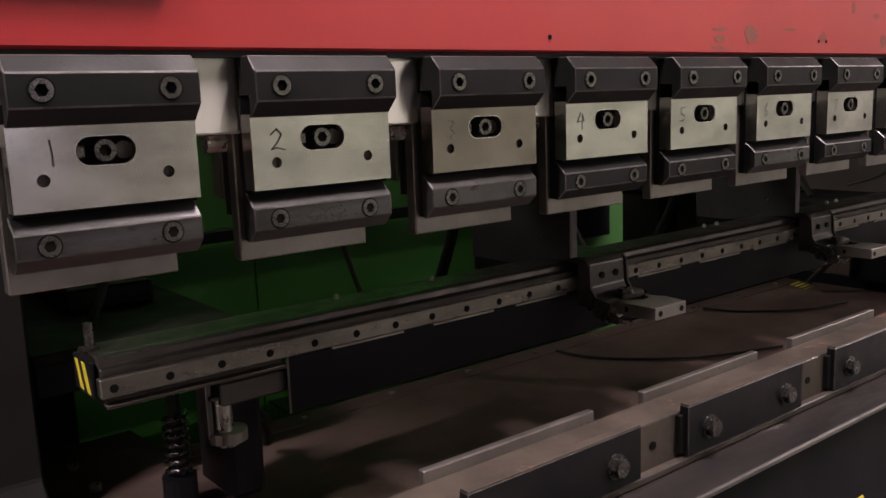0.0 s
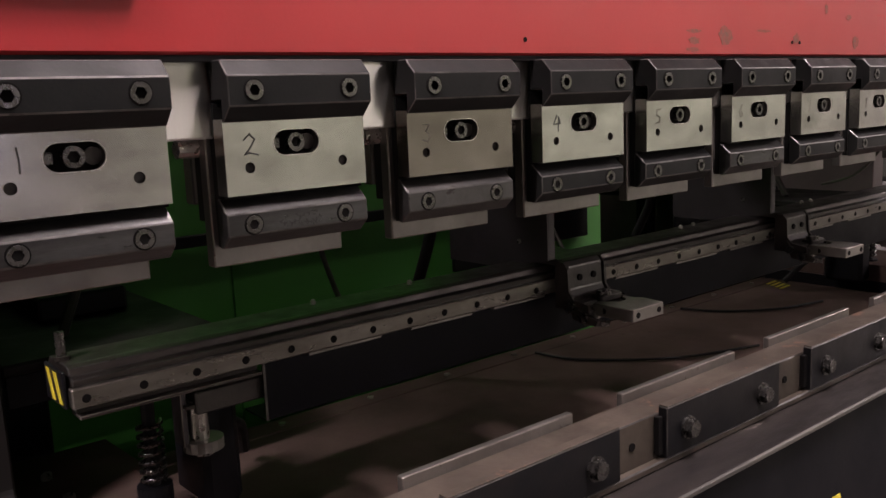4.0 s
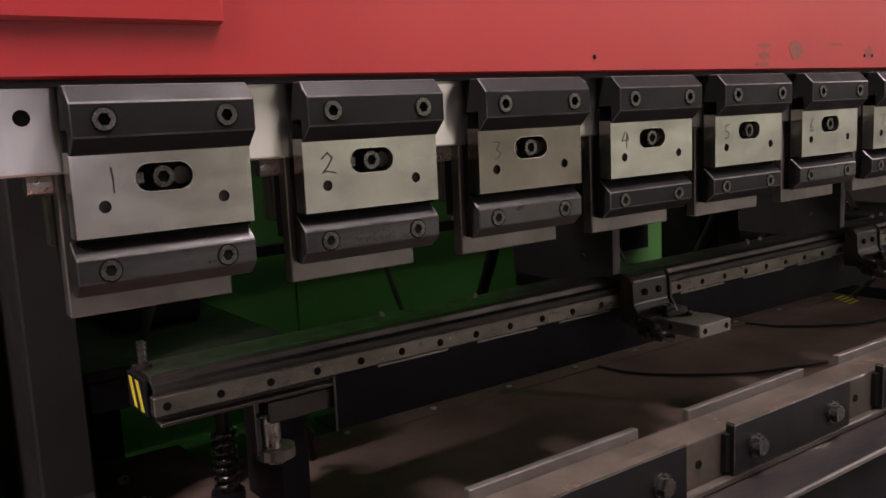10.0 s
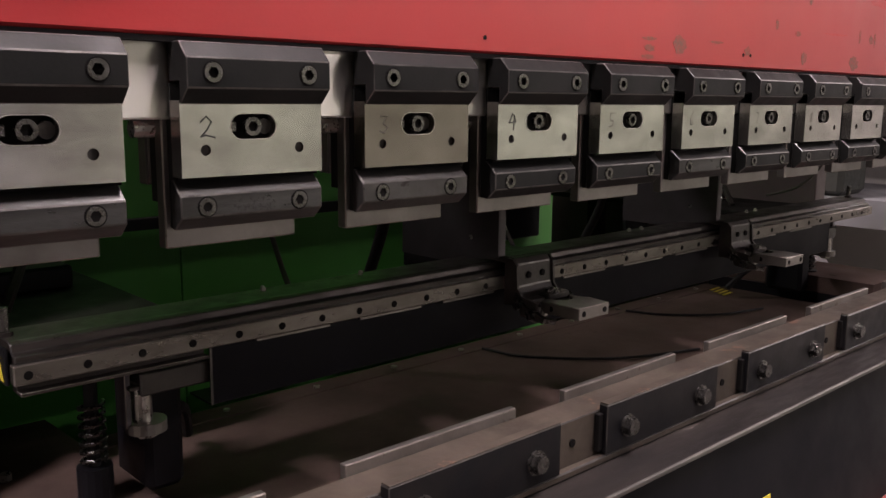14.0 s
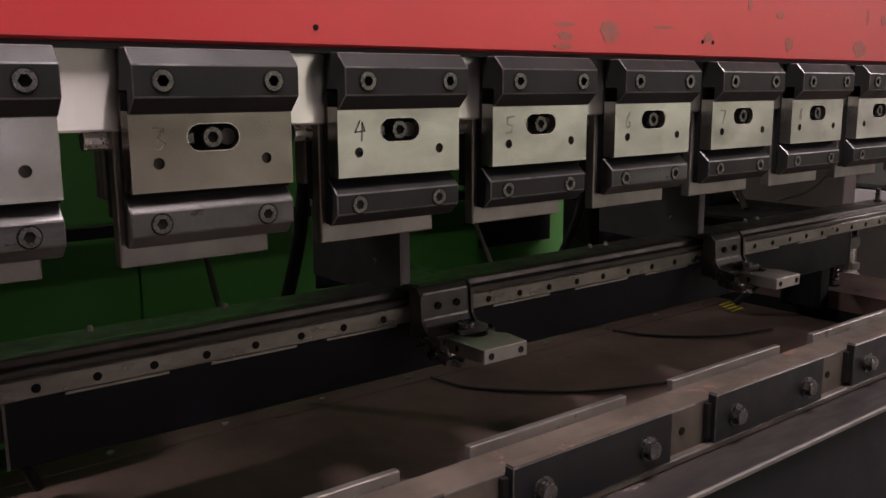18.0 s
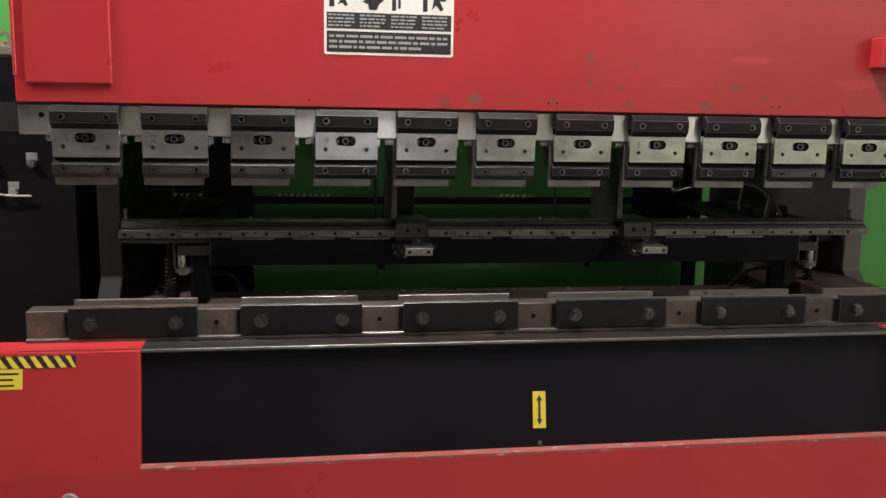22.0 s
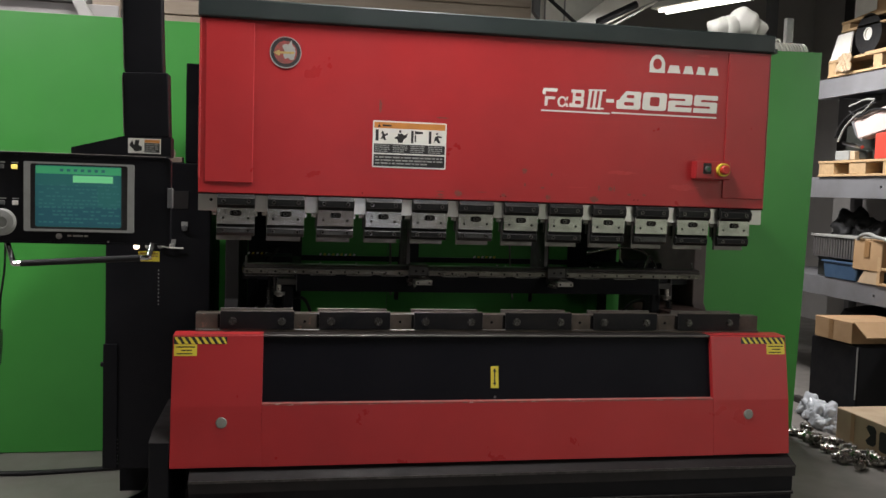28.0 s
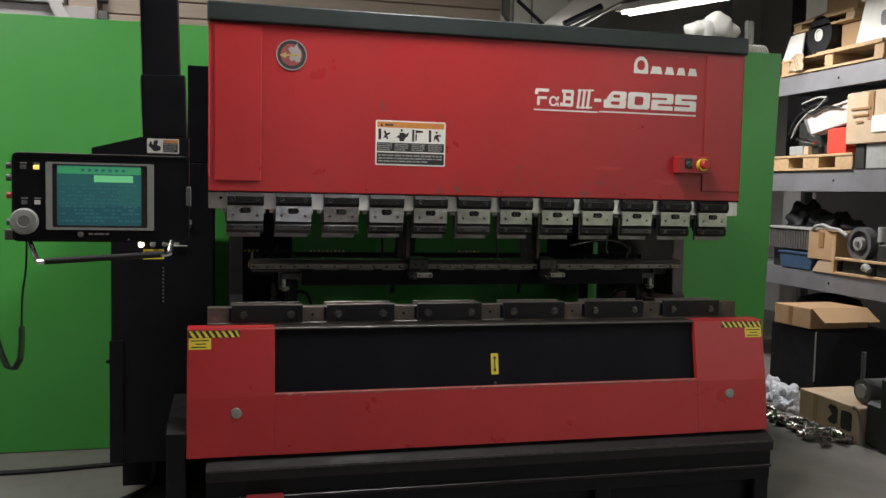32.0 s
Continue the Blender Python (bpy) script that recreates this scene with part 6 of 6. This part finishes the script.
crumple("dark_cloth", "dark crumpled cloth heaped on the shelf", "cloth", ((RX + 0.3, 2.92, 1.16, 0.15), (RX + 0.3, 2.72, 1.14, 0.13), (RX + 0.3, 2.52, 1.12, 0.12), (RX + 0.32, 2.36, 1.10, 0.10)), RUBBER, 1.119)
carton(2.125, 2.455, 0.872, 1.10, 0.35, RX - 0.02, CARD, "torn brown cardboard box on the shelf")
tagged(part("shelf_board", box(RX + 0.03, RX + 0.5, 2.13, 2.37, 0.770, 0.871, 0.003), DARKMACHINE), "dark board under a cardboard box", "board")
tagged(part("torn_flap", prism([(2.40, 0.772), (2.17, 0.772), (2.175, 0.868), (2.22, 0.880), (2.33, 0.862)], "x", RX - 0.012, RX - 0.004), CARDPALE), "torn pale cardboard flap on the shelf", "cardboard")
tagged(part("strap", tube([(RX, 2.44, 1.09), (RX - 0.03, 2.36, 1.135), (RX - 0.02, 2.28, 1.15), (RX - 0.03, 2.18, 1.13), (RX - 0.03, 2.08, 1.12), (RX - 0.02, 2.0, 1.08)], 0.014, 8), GREYPLASTIC), "pale strap lying over the cardboard box", "strap")
wheel = thing("pulley", "grey cast pulley leaning on the shelf", "pulley")
part("rim", pierced(ring(0, 0, 0.128, sides=32), [ring(0, 0, 0.098, sides=28)], 0, 0.07), DARKGREY, wheel)
part("web", prism(ring(0, 0, 0.098, sides=28), "y", 0.022, 0.05), CAST, wheel)
part("hub", prism(ring(0, 0, 0.050, sides=20), "y", -0.012, 0.022), GREYPLASTIC, wheel)
part("shaft", prism(ring(0, 0, 0.020, sides=14), "y", -0.025, -0.012), DARKGREY, wheel)
wheel.matrix_world = Matrix.Translation((RX + 0.02, 1.912, 1.024)) @ pose(0, 0, 0, 0, 0, -90)
frame_ = thing("timber_crate", "pale open timber crate side standing on the shelf edge", "crate")
part("post", box(RX - 0.02, RX + 0.02, 2.135, 2.170, 0.770, 0.985, 0.003), PALLET, frame_)
part("rail", box(RX - 0.016, RX + 0.02, 1.55, 2.134, 0.886, 0.906, 0.003), PALLET, frame_)
part("rail", box(RX - 0.016, RX + 0.02, 1.55, 2.134, 0.770, 0.790, 0.003), PALLET, frame_)
tagged(part("pulley_cradle", box(RX + 0.03, RX + 0.4, 1.76, 2.10, 0.770, 0.895, 0.01), DARKMACHINE), "dark cradle under the pulley", "cradle")
parts_ = thing("machine_part", "dark green machine part standing on the shelf", "machine part")
part("casting", box(RX + 0.02, RX + 0.35, 1.30, 1.74, 0.770, 1.05, 0.03), DARKMACHINE, parts_)
part("spindle", rod((RX + 0.05, 1.70, 1.05), (RX + 0.05, 1.70, 1.16), 0.035, 14), GREYPLASTIC, parts_)
part("elbow", tube([(RX, 1.82, 0.84), (RX - 0.02, 1.78, 0.86), (RX - 0.02, 1.74, 0.83)], 0.025, 10), GREYPLASTIC, parts_)
# under the rack
drum = thing("black_drum", "round black drum standing under the rack", "drum")
part("drum", lathe([(0.30, 0), (0.30, 0.42), (0.315, 0.43), (0.315, 0.47), (0.29, 0.48), (0.29, 0.56), (0.24, 0.65), (0.10, 0.69), (0.001, 0.70)], pose(RX + 0.34, 2.62, FLOOR), 32), RUBBER, drum)
blk = thing("black_machine_box", "black metal machine box on the floor under the rack", "box")
part("case", box(4.12, 4.75, 1.69, 2.24, FLOOR, 0.392, 0.01), BLACK, blk)
part("edge", rod((4.118, 1.70, 0.02), (4.118, 1.70, 0.385), 0.005, 6), GREYPLASTIC, blk)
part("base_rail", box(4.05, 4.12, 1.75, 2.35, FLOOR, FLOOR + 0.04, 0.004), CAST, blk)
tilt = thing("cardboard_box", "open brown cardboard box lying on the black machine box", "box", pose(4.10, 1.96, 0.398, -1, 0, 0), "boxes on the rack")
part("carton", box(0, 0.5, -0.215, 0.215, 0, 0.150, 0.004), CARD, tilt)
part("tape", box(-0.002, 0.0, -0.005, 0.045, 0.003, 0.147), TAPE, tilt)
part("flap", prism([(-0.215, 0.150), (-0.36, 0.06), (-0.362, 0.066), (-0.217, 0.156)], "x", 0.01, 0.48), CARD, tilt)
big = thing("cardboard_box", "long pale cardboard box with two dark printed marks on the floor", "box", pose(3.68, 0.985, FLOOR, 0, 0, 0), "boxes on the rack")
part("carton", box(0, 0.40, -0.29, 0.28, 0, 0.228, 0.005), CARDPALE, big)
part("tape", box(-0.002, 0, 0.10, 0.135, 0.004, 0.224), CARD, big)
part("printed_mark", prism([(-0.09, 0.02), (-0.07, 0.0), (-0.02, 0.0), (0.0, 0.02), (0.0, 0.10), (-0.02, 0.12), (-0.07, 0.12), (-0.09, 0.10), (-0.05, 0.06)], "y", -0.001, 0.0006), INK, big, "dark printed mark as a plain shape").matrix_local = Matrix.Translation((-0.002, -0.10, 0.075)) @ pose(0, 0, 0, 0, 0, -90)
part("printed_mark", prism(rounded(-0.10, 0.0, 0.0, 0.12, 0.02), "y", -0.001, 0.0006), INK, big, "dark printed mark as a plain shape").matrix_local = Matrix.Translation((-0.002, -0.23, 0.065)) @ pose(0, 0, 0, 0, 0, -90)
vise = thing("bench_machine", "dark green bench machine with a motor on the floor", "machine")
part("base", box(3.72, 4.15, 0.25, 0.70, FLOOR, 0.14, 0.02), DARKMACHINE, vise)
part("column", box(3.84, 4.04, 0.40, 0.62, 0.14, 0.50, 0.02), DARKMACHINE, vise)
part("motor", rod((3.78, 0.80, 0.17), (4.05, 0.80, 0.17), 0.075, 24), DARKGREY, vise)
part("motor_cap", rod((3.765, 0.80, 0.17), (3.78, 0.80, 0.17), 0.045, 20), GREYPLASTIC, vise)
part("rod", rod((3.80, 0.825, 0.24), (3.80, 0.825, 0.41), 0.014, 10), DARKGREY, vise)
part("guide", box(3.70, 3.74, 0.45, 0.55, FLOOR, 0.30, 0.003), DARKMACHINE, vise)
part("hose", tube([(3.66, 0.72, 0.08), (3.64, 0.70, 0.10), (3.64, 0.66, 0.08), (3.65, 0.64, 0.0), (3.66, 0.63, -0.12)], 0.008), HOSE, vise)
# turned steel tool pieces in a row on the floor
random.seed(21)
prof = [(0.006, 0), (0.018, 0.01), (0.026, 0.05), (0.026, 0.075), (0.034, 0.078), (0.034, 0.088), (0.020, 0.092), (0.020, 0.12), (0.001, 0.122)]
tool = thing("steel_tool_piece", "turned bright steel tool piece lying on the floor", "tool", None, "turned tools on the floor")
part("shank", lathe(prof, pose(0, 0, 0.030, 0, 90, 0), 16), surface("dull_turned_steel", (0.55, 0.52, 0.48), (0.30, 0.28, 0.25), 0.24, 1.0, 20, 200, 0), tool)
tool.matrix_world = pose(3.58, 1.47, FLOOR, 0, 0, 40)
for k in range(24):
    copy_thing(tool, pose(3.54 + random.uniform(-0.06, 0.06), 1.44 - 0.032 * k + random.uniform(-0.02, 0.02), FLOOR + (0.03 if k % 5 == 3 else 0), random.uniform(-6, 6), 0, random.uniform(0, 360)))
crumple("plastic_film", "crumpled clear plastic film on the floor", "film", ((3.83, 1.60, FLOOR + 0.05, 0.10), (3.88, 1.74, FLOOR + 0.05, 0.09), (3.93, 1.90, FLOOR + 0.05, 0.09), (3.80, 1.50, FLOOR + 0.03, 0.06)), surface("clear_film", (0.6, 0.62, 0.64), (0.45, 0.47, 0.5), 0.2, 0, 20, 200, 0.2), FLOOR, 0.7, 20)
